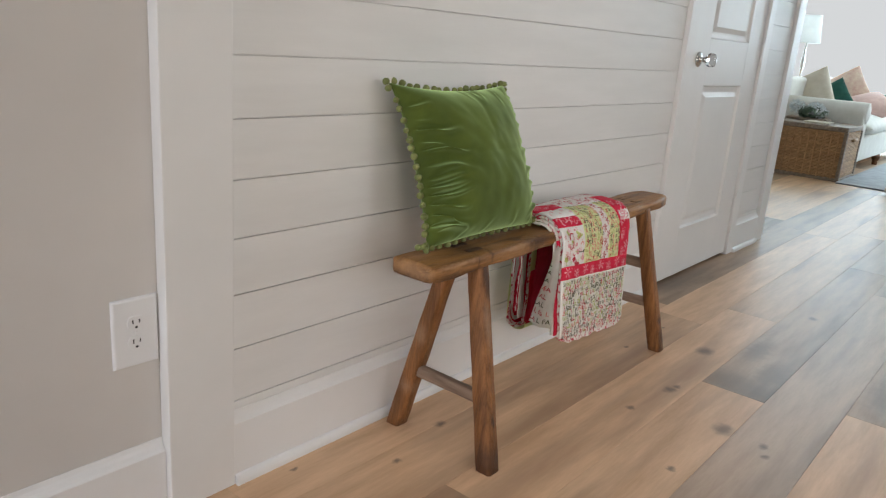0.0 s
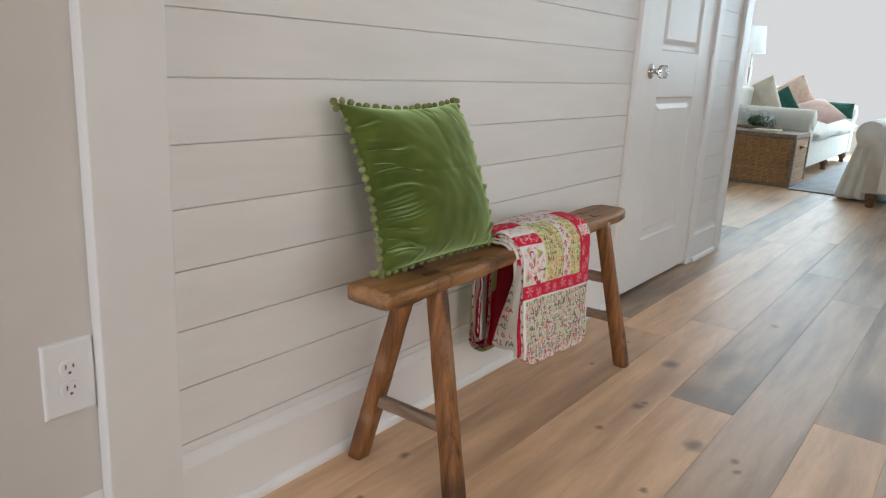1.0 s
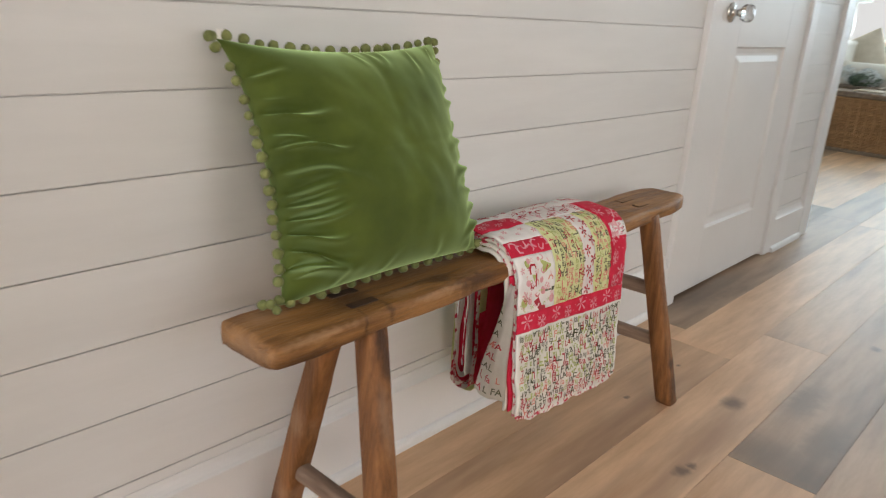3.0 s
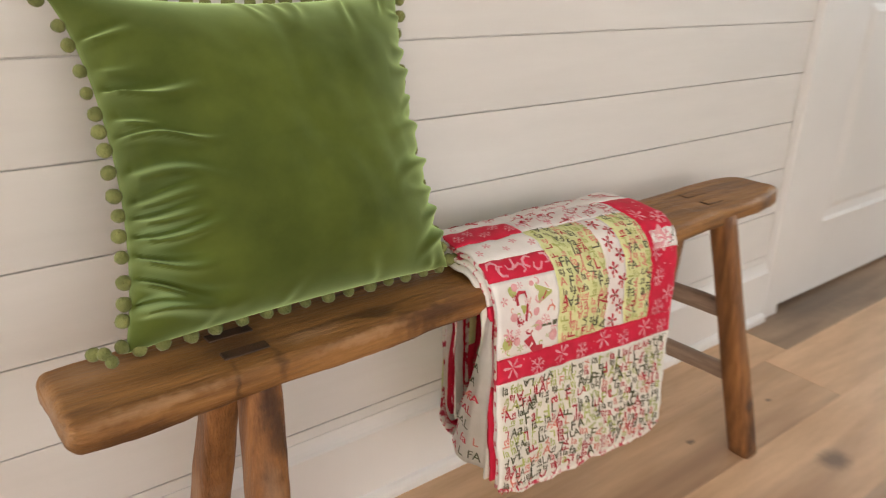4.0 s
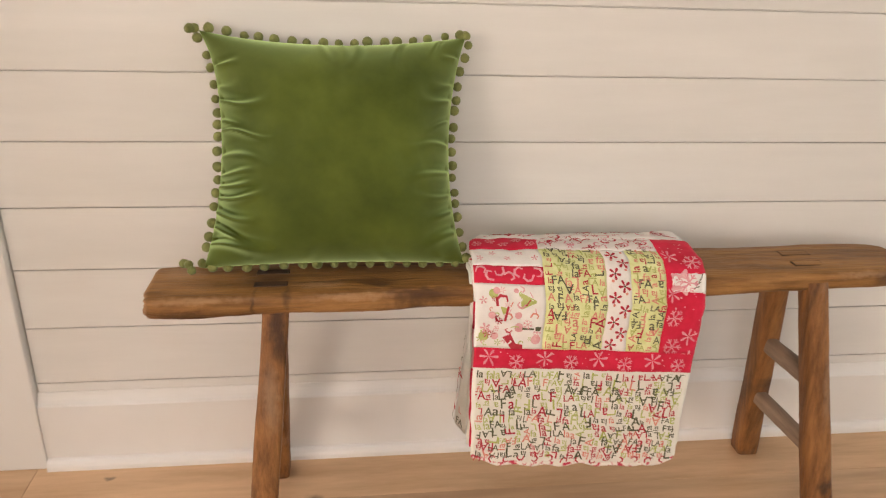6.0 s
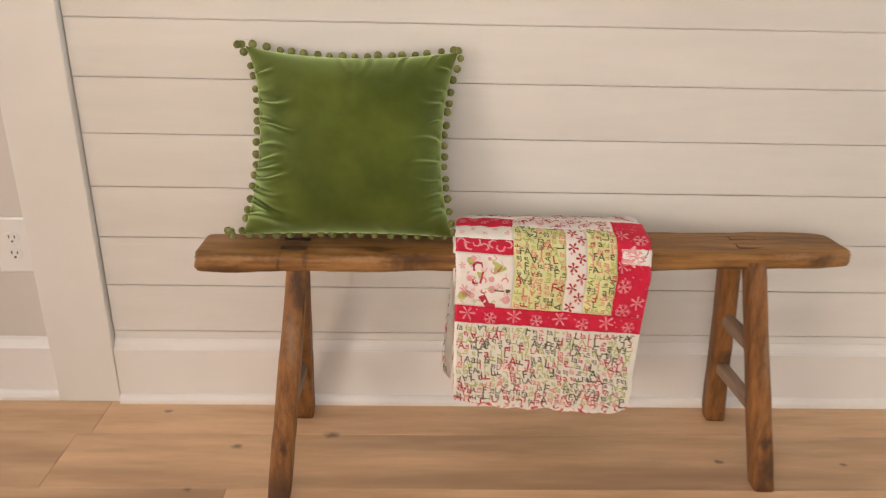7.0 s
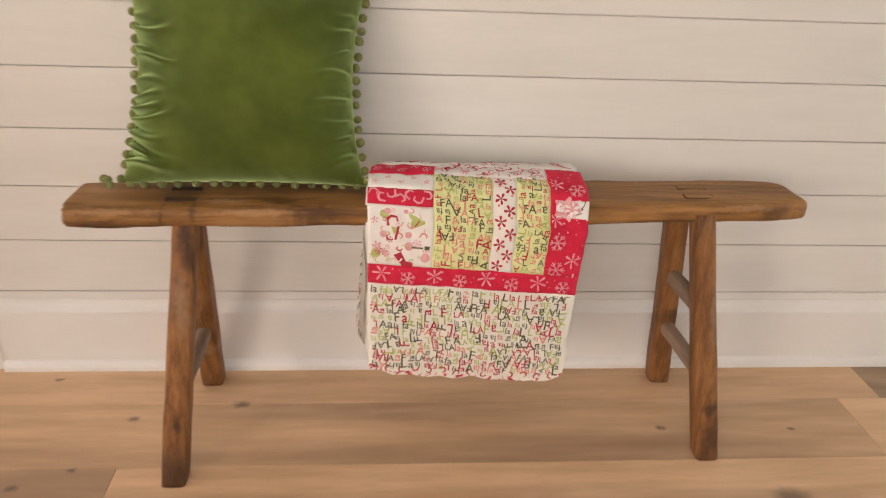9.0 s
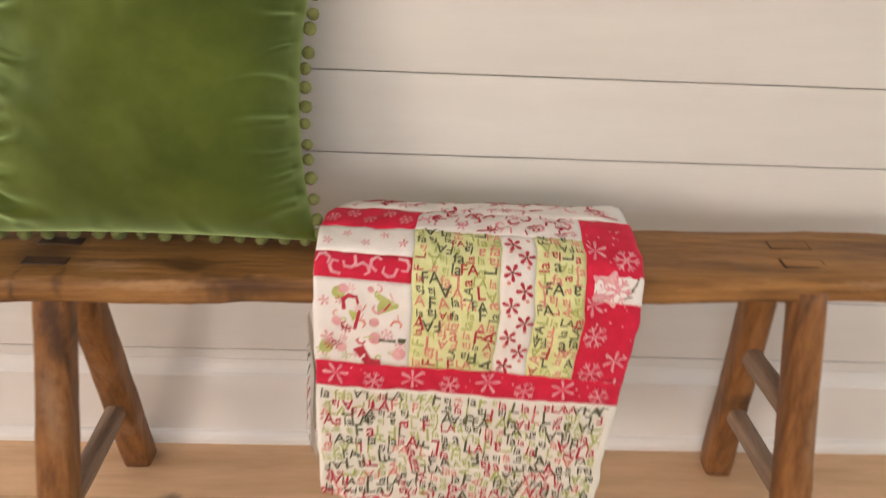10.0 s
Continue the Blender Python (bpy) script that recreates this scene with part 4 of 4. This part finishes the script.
for u, s, z in ((0.016, 0.249, 0.009), (0.027, 0.270, 0.006), (0.070, 0.270, 0.006), (0.012, 0.294, 0.007), (0.033, 0.235, 0.006), (0.066, 0.311, 0.004)):
    stamp(pict, PINKW, "flower" if z > 0.0065 else "dot", u, s, z, u * 40)
for k in range(7):
    stamp(scroll, INK_WHITE, "curl", 0.010 + 0.0155 * k, 0.339 + 0.004 * (-1) ** k, 0.0110, 1.9 * k, (0.001, 0.112, 0.323, 0.355))
rng = random.Random(31)
for k in range(40):
    u, s = rng.uniform(0.008, 0.105), rng.uniform(0.220, 0.316)
    stamp(pict, rng.choice((PINKW, PINKW, INK_RED, INK_GREEN, INK_CORAL)), rng.choice(("dot", "star", "curl", "stroke", "flake")), u, s, rng.uniform(0.0035, 0.0085), rng.uniform(0, 6), (0.001, 0.112, S_BAND1 + 0.001, 0.321))
for k in range(34):
    u, s = rng.uniform(0.314, QW - 0.004), rng.uniform(S_BAND1, S_TOP + 0.04)
    stamp(side, INK_WHITE, "dot", u, s, rng.uniform(0.0009, 0.0018), 0)
for k in range(26):
    stamp(band, INK_WHITE, "dot", rng.uniform(0.004, QW - 0.006), rng.uniform(S_BAND0 + 0.003, S_BAND1 - 0.003), rng.uniform(0.0008, 0.0016), 0)
for k in range(40):
    stamp(top_pink, rng.choice((INK_RED, INK_RED, INK_WHITE)), rng.choice(("curl", "stroke", "star")), rng.uniform(0.12, 0.305), rng.uniform(S_TOP + 0.004, S_TOP + 0.046), rng.uniform(0.004, 0.009), rng.uniform(0, 6), (0.114, 0.309, S_TOP, S_TOP + 0.05))
for k in range(5):
    stamp(snow, PINKW, "flower", 0.012 + 0.022 * k, 0.372 + 0.014 * (k % 2), 0.006, k)
for k in range(12):
    stamp(top_pink, INK_RED if k % 3 else INK_WHITE, "curl", 0.122 + 0.0155 * k, S_TOP + 0.016 + 0.012 * (k % 3), 0.009, 1.3 * k)
for k in range(70):
    stamp(rear, rng.choice((INK_RED, INK_RED, PINKW)), rng.choice(("curl", "stroke", "star", "curl")), rng.uniform(0.012, QW - 0.014), rng.uniform(S_TOP + 0.056, S_TOP + 0.13), rng.uniform(0.006, 0.012), rng.uniform(0, 6))
for k in range(5):
    stamp(top_strip, INK_WHITE, "flake", 0.012 + 0.022 * k, S_TOP + 0.015 + 0.012 * (k % 2), 0.009, k)
for k in range(14):
    stamp(panel, INK_RED, "curl", 0.012 + 0.0265 * k, 0.009 + 0.003 * (k % 2), 0.008, 1.1 * k)
rng = random.Random(8)
for i in range(3):
    for j in range(8):
        co, fc = GLYPH[rng.choice(("FA", "LA", "A", "L", "fa"))]
        verts, faces = prints.setdefault((flap, rng.choice((INK_OLIVE, INK_RED, INK_RED, INK_OLIVE, INK_CORAL))), ([], []))
        k, z = len(verts), 0.262 + 0.023 * j
        wide = 0.012 + 0.062 * (0.475 - z) / 0.225
        f0 = 0.2 + 0.3 * i
        if wide > 0.02 * (i + 1):
            for p in co:
                q = flap_point(min(0.98, max(0.02, 1 - f0 - 0.019 * p.x / wide)), z + 0.019 * p.y)
                verts.append(q + Vector((-0.0045, 0, 0)))
            faces.extend(tuple(k + n for n in f) for f in fc)
prints = {k: v for k, v in prints.items() if v[1]}
for (owner, ink), (verts, faces) in prints.items():
    me = bpy.data.meshes.new("printed_motif")
    me.from_pydata(verts, [], faces)
    me.materials.append(ink)
    ob = new("printed_motif", me)
    ob.parent = owner
    ob["kind"] = "stuff"

# ---- living room ----
rug = part("area_rug", boxed((6.34, -2.4, 0.0005), (10.2, 0.235, 0.014), 0.004), RUGM)
tagged(rug, "pale blue-grey flatwoven area rug", "rug")

trunk = thing("wicker_trunk", (6.72, 0.75, 0.0), "brown woven wicker trunk with a weathered wood lid", "trunk")
TX0, TX1, TY0, TY1 = 6.44, 7.0, 0.25, 1.22
part("trunk_body", boxed((TX0 + 0.012, TY0 + 0.012, 0.02), (TX1 - 0.012, TY1 - 0.012, 0.43), 0.01), WICKER, trunk)
for i in range(34):
    z = 0.026 + i * 0.0122
    bm = bmesh.new()
    per = [(TX0, TY0 + (TY1 - TY0) * k / 40) for k in range(41)] + [(TX0 + (TX1 - TX0) * k / 24, TY1) for k in range(1, 25)] + \
          [(TX1, TY1 - (TY1 - TY0) * k / 40) for k in range(1, 41)] + [(TX1 - (TX1 - TX0) * k / 24, TY0) for k in range(1, 24)]
    secs = []
    cx, cy = (TX0 + TX1) / 2, (TY0 + TY1) / 2
    for k, (x, y) in enumerate(per):
        o = 0.0055 * (1 if (k + i) % 2 else -1)
        dx, dy = (-1 if x == TX0 else 1 if x == TX1 else 0), (-1 if y == TY0 else 1 if y == TY1 else 0)
        secs.append([(x + dx * (o + a) , y + dy * (o + a), z + b) for a, b in ((0.006, 0), (0.002, 0.0066), (-0.006, 0), (0.002, -0.0066))])
    rings = [[bm.verts.new(p) for p in s_] for s_ in secs]
    rings.append(rings[0])
    grid_faces(bm, rings, True)
    part("wicker_strand", bm, WICKER, trunk, "", True)
part("lid", boxed((TX0 - 0.012, TY0 - 0.012, 0.438), (TX1 + 0.012, TY1 + 0.012, 0.482), 0.008), WEATHER, trunk, "weathered grey-brown wooden lid")
for x, y in ((TX0, TY0), (TX0, TY1), (TX1, TY0), (TX1, TY1)):
    part("corner_post", boxed((x - 0.016, y - 0.016, 0.0), (x + 0.016, y + 0.016, 0.437), 0.006), WEATHER, trunk)
stake = mesh_of(boxed((-0.004, -0.007, 0.0), (0.004, 0.007, 0.41), 0.003, 1), "stake", WICKER)
for k in range(15):
    ob = new("stake", stake)
    ob.parent, ob.location = trunk, (TX0 - 0.0135 - 6.72, TY0 + 0.05 + 0.062 * k - 0.75, 0.02)
part("base_rail", boxed((TX0 - 0.018, TY0 - 0.018, 0.0), (TX1 + 0.018, TY1 + 0.018, 0.03), 0.005), WEATHER, trunk, "dark wooden base rail")
bm = bmesh.new()
lathe(bm, ((0.012, -0.08), (0.014, 0.0), (0.012, 0.08)), (6.72, TY0 - 0.02, 0.36), 10, "x")
part("handle", bm, WICKER, trunk, "woven side handle", True)


def puffy(name, centre, size, turn, material, parent=None, label="", pinch=0.35):
    """A stuffed cushion: two bulged faces that meet in a seam; turn is its lean back, its spin and its heading."""
    bm = bmesh.new()
    m_ = pose(*centre, 0, 0, turn[2]) @ pose(0, 0, 0, turn[0]) @ pose(0, 0, 0, 0, turn[1])
    n = 18
    for sd in (1, -1):
        rows = []
        for j in range(n + 1):
            row = []
            for i in range(n + 1):
                u, v = math.sin((i / n - 0.5) * math.pi), math.sin((j / n - 0.5) * math.pi)
                e = max(0, 1 - u * u) * max(0, 1 - v * v)
                row.append(bm.verts.new(m_ @ Vector((u * size[0] * (1 - 0.10 * pinch * (1 - v * v)), sd * size[1] * e ** 0.42 * (1 + 0.12 * nz(u * 2, v * 2, centre[0] * 3)), v * size[2] * (1 - 0.10 * pinch * (1 - u * u))))))
            rows.append(row)
        grid_faces(bm, rows)
    bmesh.ops.remove_doubles(bm, verts=bm.verts, dist=0.0005)
    return part(name, bm, material, parent, label, True)


def foot(parent, x, y, h=0.115):
    part("foot", lathe(bmesh.new(), ((0.026, 0.0), (0.030, 0.02), (0.024, 0.035), (0.040, 0.06), (0.045, 0.085), (0.040, h)), (x, y, 0.0005), 16), TURNED, parent, "turned walnut foot", True)


def scroll_arm(parent, y, out, x0, x1, top, r, floor_z, material):
    """A rolled arm along x: an upright panel with a scroll that turns outward in y."""
    bm = bmesh.new()
    pts = []
    for k in range(22):
        a = -0.5 * math.pi + 1.75 * math.pi * k / 21 * 0.86
        pts.append((y + out * (0.03 + r * math.cos(a + math.pi * 0.0)), top - r + r * math.sin(a)))
    pts = [(y + out * 0.02, floor_z), (y + out * 0.02, top - 2 * r)] + pts + [(y - out * 0.14, top - r * 1.4), (y - out * 0.14, floor_z)]
    loft(bm, [[(x, p[0], p[1]) for p in pts] for x in (x0, x0 + 0.02, x1 - 0.02, x1)])
    part("arm", bm, material, parent, "", True)


# the sofa whose back is to the hall
sofa = thing("sofa", (6.4, -1.4, 0.0), "white slipcovered sofa with rolled arms, seen from behind", "sofa", "living room sofas")
part("back_panel", boxed((5.90, -2.45, 0.115), (6.10, -0.505, 0.80), 0.02, 3), SLIP, sofa)
part("seat_base", boxed((6.102, -2.45, 0.115), (6.78, -0.52, 0.42), 0.02, 3), SLIP, sofa)
scroll_arm(sofa, -0.42, 1, 5.905, 6.80, 0.675, 0.105, 0.115, SLIP)
scroll_arm(sofa, -2.53, -1, 5.905, 6.80, 0.675, 0.105, 0.115, SLIP)
for k in range(2):
    puffy("back_cushion", (6.12, -0.93 - 0.96 * k, 0.73), (0.46, 0.14, 0.27), (8, 0, 90), SLIP, sofa)
    puffy("seat_cushion", (6.48, -0.99 - 0.96 * k, 0.49), (0.47, 0.11, 0.34), (90, 0, 90), SLIP, sofa)
for x, y in ((5.95, -0.47), (6.72, -0.47), (5.95, -2.45), (6.72, -2.45)):
    foot(sofa, x, y)
# cover cloth that flares from the arm to the floor
bm = bmesh.new()
secs = []
for j in range(16):
    f = j / 15
    ring = []
    x0, x1, y0, y1 = 6.20 - 0.04 * f, 6.78 + 0.03 * f, -0.44, -0.315 + 0.135 * f ** 0.8
    outline = [(x0, y0 + (y1 - y0) * k / 12) for k in range(12)] + [(x0 + (x1 - x0) * k / 24, y1) for k in range(24)] + [(x1, y1 + (y0 - y1) * k / 6) for k in range(6)] + [(x1 + (x0 - x1) * k / 12, y0) for k in range(12)]
    for k, (x, y) in enumerate(outline):
        w = 0.016 * f * math.sin(k * 1.5) + 0.006 * nz(k * 0.6, f * 2)
        ring.append((x + (w if k < 12 else 0), y + (w if 12 <= k < 36 else 0), 0.62 - 0.60 * f))
    secs.append(ring)
loft(bm, secs)
part("skirt_cloth", bm, SLIP, sofa, "draped white cover falling from the arm", True)
throw = thing("throw_blanket", (5.9, -0.78, 0.8), "white and grey striped throw over the sofa back", "blanket")
bm = bmesh.new()
rows = []
for i in range(24):
    y = -0.66 - 0.34 * i / 23
    rows.append([bm.verts.new((x + 0.006 * math.sin(i * 0.9), y + 0.012 * nz(i * 0.3, k), z)) for k, (x, z) in enumerate(((6.08, 0.70), (6.06, 0.815), (5.99, 0.825), (5.91, 0.815), (5.885, 0.78), (5.882, 0.6), (5.88, 0.42), (5.878, 0.27)))])
grid_faces(bm, rows)
bmesh.ops.solidify(bm, geom=bm.faces, thickness=0.006)
part("cloth", bm, SHADE, throw, "", True)
for z in (0.34, 0.52, 0.56, 0.74):
    part("stripe", boxed((5.868, -0.99, z), (5.8725, -0.665, z + 0.012)), RUGM, throw, "grey woven stripe")
for k in range(16):
    part("fringe", boxed((5.872, -0.985 + 0.02 * k, 0.235), (5.876, -0.979 + 0.02 * k, 0.272)), SHADE, throw)

# the sofa along the far side
sofa2 = thing("sofa", (8.4, 0.7, 0.0), "white slipcovered sofa with loose cushions beside a trunk", "sofa", "living room sofas")
part("seat_base", boxed((7.16, 0.27, 0.115), (9.60, 1.05, 0.36), 0.02, 3), SLIP, sofa2)
part("back_panel", boxed((7.10, 0.98, 0.115), (9.66, 1.20, 0.86), 0.04, 3), SLIP, sofa2)
for x in (7.06, 9.50):
    bm = boxed((x, 0.26, 0.115), (x + 0.20, 1.16, 0.60), 0.02, 3)
    part("arm", bm, SLIP, sofa2)
    part("arm_roll", lathe(bmesh.new(), ((0.07, 0.245), (0.098, 0.255), (0.10, 0.30), (0.10, 1.14), (0.07, 1.16)), (x + 0.10, 0, 0.585), 20, "y"), SLIP, sofa2, "", True)
for k in range(2):
    puffy("seat_cushion", (7.82 + 1.14 * k, 0.60, 0.44), (0.57, 0.13, 0.40), (90, 0, 0), SLIP, sofa2)
for x, y in ((7.2, 0.31), (8.35, 0.31), (9.5, 0.31), (7.2, 1.1), (9.5, 1.1)):
    foot(sofa2, x, y)
for c, sz, tn, m_, lb in (((7.70, 0.93, 0.70), (0.22, 0.10, 0.22), (14, 30, 74), BEIGE, "plump beige linen cushion on the sofa"),
                          ((7.92, 0.74, 0.70), (0.13, 0.06, 0.15), (18, 38, 80), EMERALD, "dark emerald velvet cushion on the sofa"),
                          ((8.50, 0.78, 0.76), (0.21, 0.08, 0.19), (16, 35, 80), FLORAL, "floral pink and cream cushion on the sofa"),
                          ((8.10, 0.45, 0.61), (0.235, 0.08, 0.235), (62, 40, 92), PINKC, "pale pink linen cushion on the sofa")):
    tagged(puffy("sofa_cushion", c, sz, tn, m_), lb, "cushion", "cushions on the sofa")
dark = puffy("sofa_cushion", (9.15, 0.40, 0.63), (0.20, 0.08, 0.09), (0, 0, 70), EMERALD)
tagged(dark, "small dark green bolster at the sofa's far end", "cushion", "cushions on the sofa")

bouquet = thing("flower_arrangement", (6.86, 0.66, 0.483), "white hydrangea with sage leaves on the trunk", "flowers")
rng = random.Random(3)


def leafy(name, centre, spread, count, size, material, parent, label=""):
    bm = bmesh.new()
    for _ in range(count):
        d = Vector((rng.gauss(0, 1), rng.gauss(0, 1), rng.gauss(0, 1)))
        d.normalize()
        c = Vector(centre) + Vector([d[k] * spread[k] * rng.uniform(0.6, 1.0) for k in range(3)])
        a = Vector((rng.gauss(0, 1), rng.gauss(0, 1), rng.gauss(0, 1))).normalized()
        b = a.cross(d).normalized()
        q = size * rng.uniform(0.7, 1.3)
        v = [bm.verts.new(c + o) for o in (-a * q, b * q * 0.5 + d * q * 0.2, a * q, -b * q * 0.5 + d * q * 0.2)]
        bm.faces.new(v)
    return part(name, bm, material, parent, label)


for c in ((6.84, 0.80, 0.60), (6.90, 0.66, 0.59), (6.82, 0.60, 0.57)):
    leafy("bloom", c, (0.08, 0.08, 0.07), 220, 0.016, PETAL, bouquet)
leafy("leaves", (6.83, 0.66, 0.55), (0.11, 0.13, 0.06), 160, 0.03, LEAF, bouquet)
part("base", boxed((6.74, 0.50, 0.484), (6.94, 0.86, 0.51), 0.01), WEATHER, bouquet)
book = part("folded_napkin", boxed((6.5, 0.42, 0.4825), (6.72, 0.64, 0.497), 0.005), BEIGE)
tagged(book, "folded cream cloth on the trunk lid", "cloth")

lamp = thing("floor_lamp", (9.0, 1.42, 0.0), "slim floor lamp with a pale drum shade", "lamp")
part("lamp_base", lathe(bmesh.new(), ((0.13, 0.0), (0.13, 0.015), (0.03, 0.03), (0.012, 0.05)), (9.0, 1.42, 0.0), 20), CHROME, lamp, "", True)
part("pole", lathe(bmesh.new(), ((0.010, 0.05), (0.010, 0.9), (0.022, 0.95), (0.026, 1.04), (0.012, 1.10), (0.010, 1.28)), (9.0, 1.42, 0.0), 14), CHROME, lamp, "", True)
part("shade", lathe(bmesh.new(), ((0.15, 1.24), (0.12, 1.56)), (9.0, 1.42, 0.0), 24), SHADE, lamp, "pale linen drum shade", True)

table = thing("side_table", (9.0, -0.72, 0.0), "round white pedestal side table", "table")
part("tabletop", lathe(bmesh.new(), ((0.30, 0.70), (0.31, 0.71), (0.31, 0.73), (0.30, 0.74)), (9.0, -0.72, 0), 28), WHITE, table)
part("pedestal", lathe(bmesh.new(), ((0.20, 0.0), (0.19, 0.03), (0.04, 0.08), (0.05, 0.3), (0.035, 0.69)), (9.0, -0.72, 0), 20), WHITE, table, "", True)
vase = thing("vase_of_flowers", (9.0, -0.68, 0.741), "clear vase of red and yellow garden flowers", "flowers")
part("vase", lathe(bmesh.new(), ((0.05, 0.0), (0.06, 0.05), (0.045, 0.2), (0.055, 0.26)), (9.0, -0.68, 0.741), 16), SHADE, vase, "", True)
leafy("leaves", (9.0, -0.66, 1.20), (0.2, 0.22, 0.22), 240, 0.035, LEAF, vase)
leafy("bloom", (9.0, -0.64, 1.34), (0.2, 0.20, 0.18), 90, 0.03, BLOOM, vase)
part("stems", lathe(bmesh.new(), ((0.02, 0.0), (0.03, 0.25), (0.08, 0.5)), (9.0, -0.68, 0.76), 10), LEAF, vase)

# ---- floor planks ----
floor = part("floor", boxed((-4.14, -3.72, -0.08), (11.0, 3.04, -0.0125)), SUB)
tagged(floor, "wide light oak plank floor with knots", "floor", kind="structure")
rng = random.Random(21)
SEAMS = [0.045, -0.149, -0.3375, -0.535, -0.727, -0.925]
while SEAMS[-1] > -3.7:
    SEAMS.append(SEAMS[-1] - 0.193)
while SEAMS[0] < 3.0:
    SEAMS.insert(0, SEAMS[0] + 0.193)
KNOWN = {-0.149: (-0.02,), -0.3375: (-0.05, 1.862), -0.535: (0.341,), -0.727: (1.36,), -0.925: (0.1, 2.9), -1.118: (1.475,)}


def plank(x0, x1, y0, y1, material):
    g, c = 0.0002, 0.0007
    x0, x1, y0, y1 = x0 + g, x1 - g, y0 + g, y1 - g
    co = [(x, y, -0.012) for x, y in ((x0, y0), (x1, y0), (x1, y1), (x0, y1))]
    co += [(x, y, -c) for x, y in ((x0, y0), (x1, y0), (x1, y1), (x0, y1))]
    co += [(x, y, 0.0) for x, y in ((x0 + c, y0 + c), (x1 - c, y0 + c), (x1 - c, y1 - c), (x0 + c, y1 - c))]
    fc = [(8, 9, 10, 11)] + [(k, (k + 1) % 4, 4 + (k + 1) % 4, 4 + k) for k in range(4)] + [(4 + k, 4 + (k + 1) % 4, 8 + (k + 1) % 4, 8 + k) for k in range(4)]
    me = bpy.data.meshes.new("plank")
    me.from_pydata(co, [], fc)
    me.materials.append(material)
    ob = new("plank", me)
    ob.parent = floor


for hi, lo in zip(SEAMS, SEAMS[1:]):
    ends = sorted(next((v for k, v in KNOWN.items() if abs(k - lo) < 0.02), (rng.uniform(0, 1.9),)))
    while ends[0] > -4.0:
        ends.insert(0, ends[0] - rng.uniform(1.75, 2.1))
    while ends[-1] < 10.9:
        ends.append(ends[-1] + rng.uniform(1.75, 2.1))
    for a, b in zip(ends, ends[1:]):
        smoky = (abs(lo + 0.727) < 0.02 and 1.3 < a < 1.4) or (abs(lo + 1.118) < 0.02 and 1.4 < a < 1.5) or (abs(lo + 0.149) < 0.02 and a > 1.5)
        plank(max(a, -4.13), min(b, 10.99), lo, hi, OAK_GREY if smoky or (a > 2.0 and rng.random() < 0.2) else OAK_PALE if (lo < -0.6 and b > 1.9) else OAK)
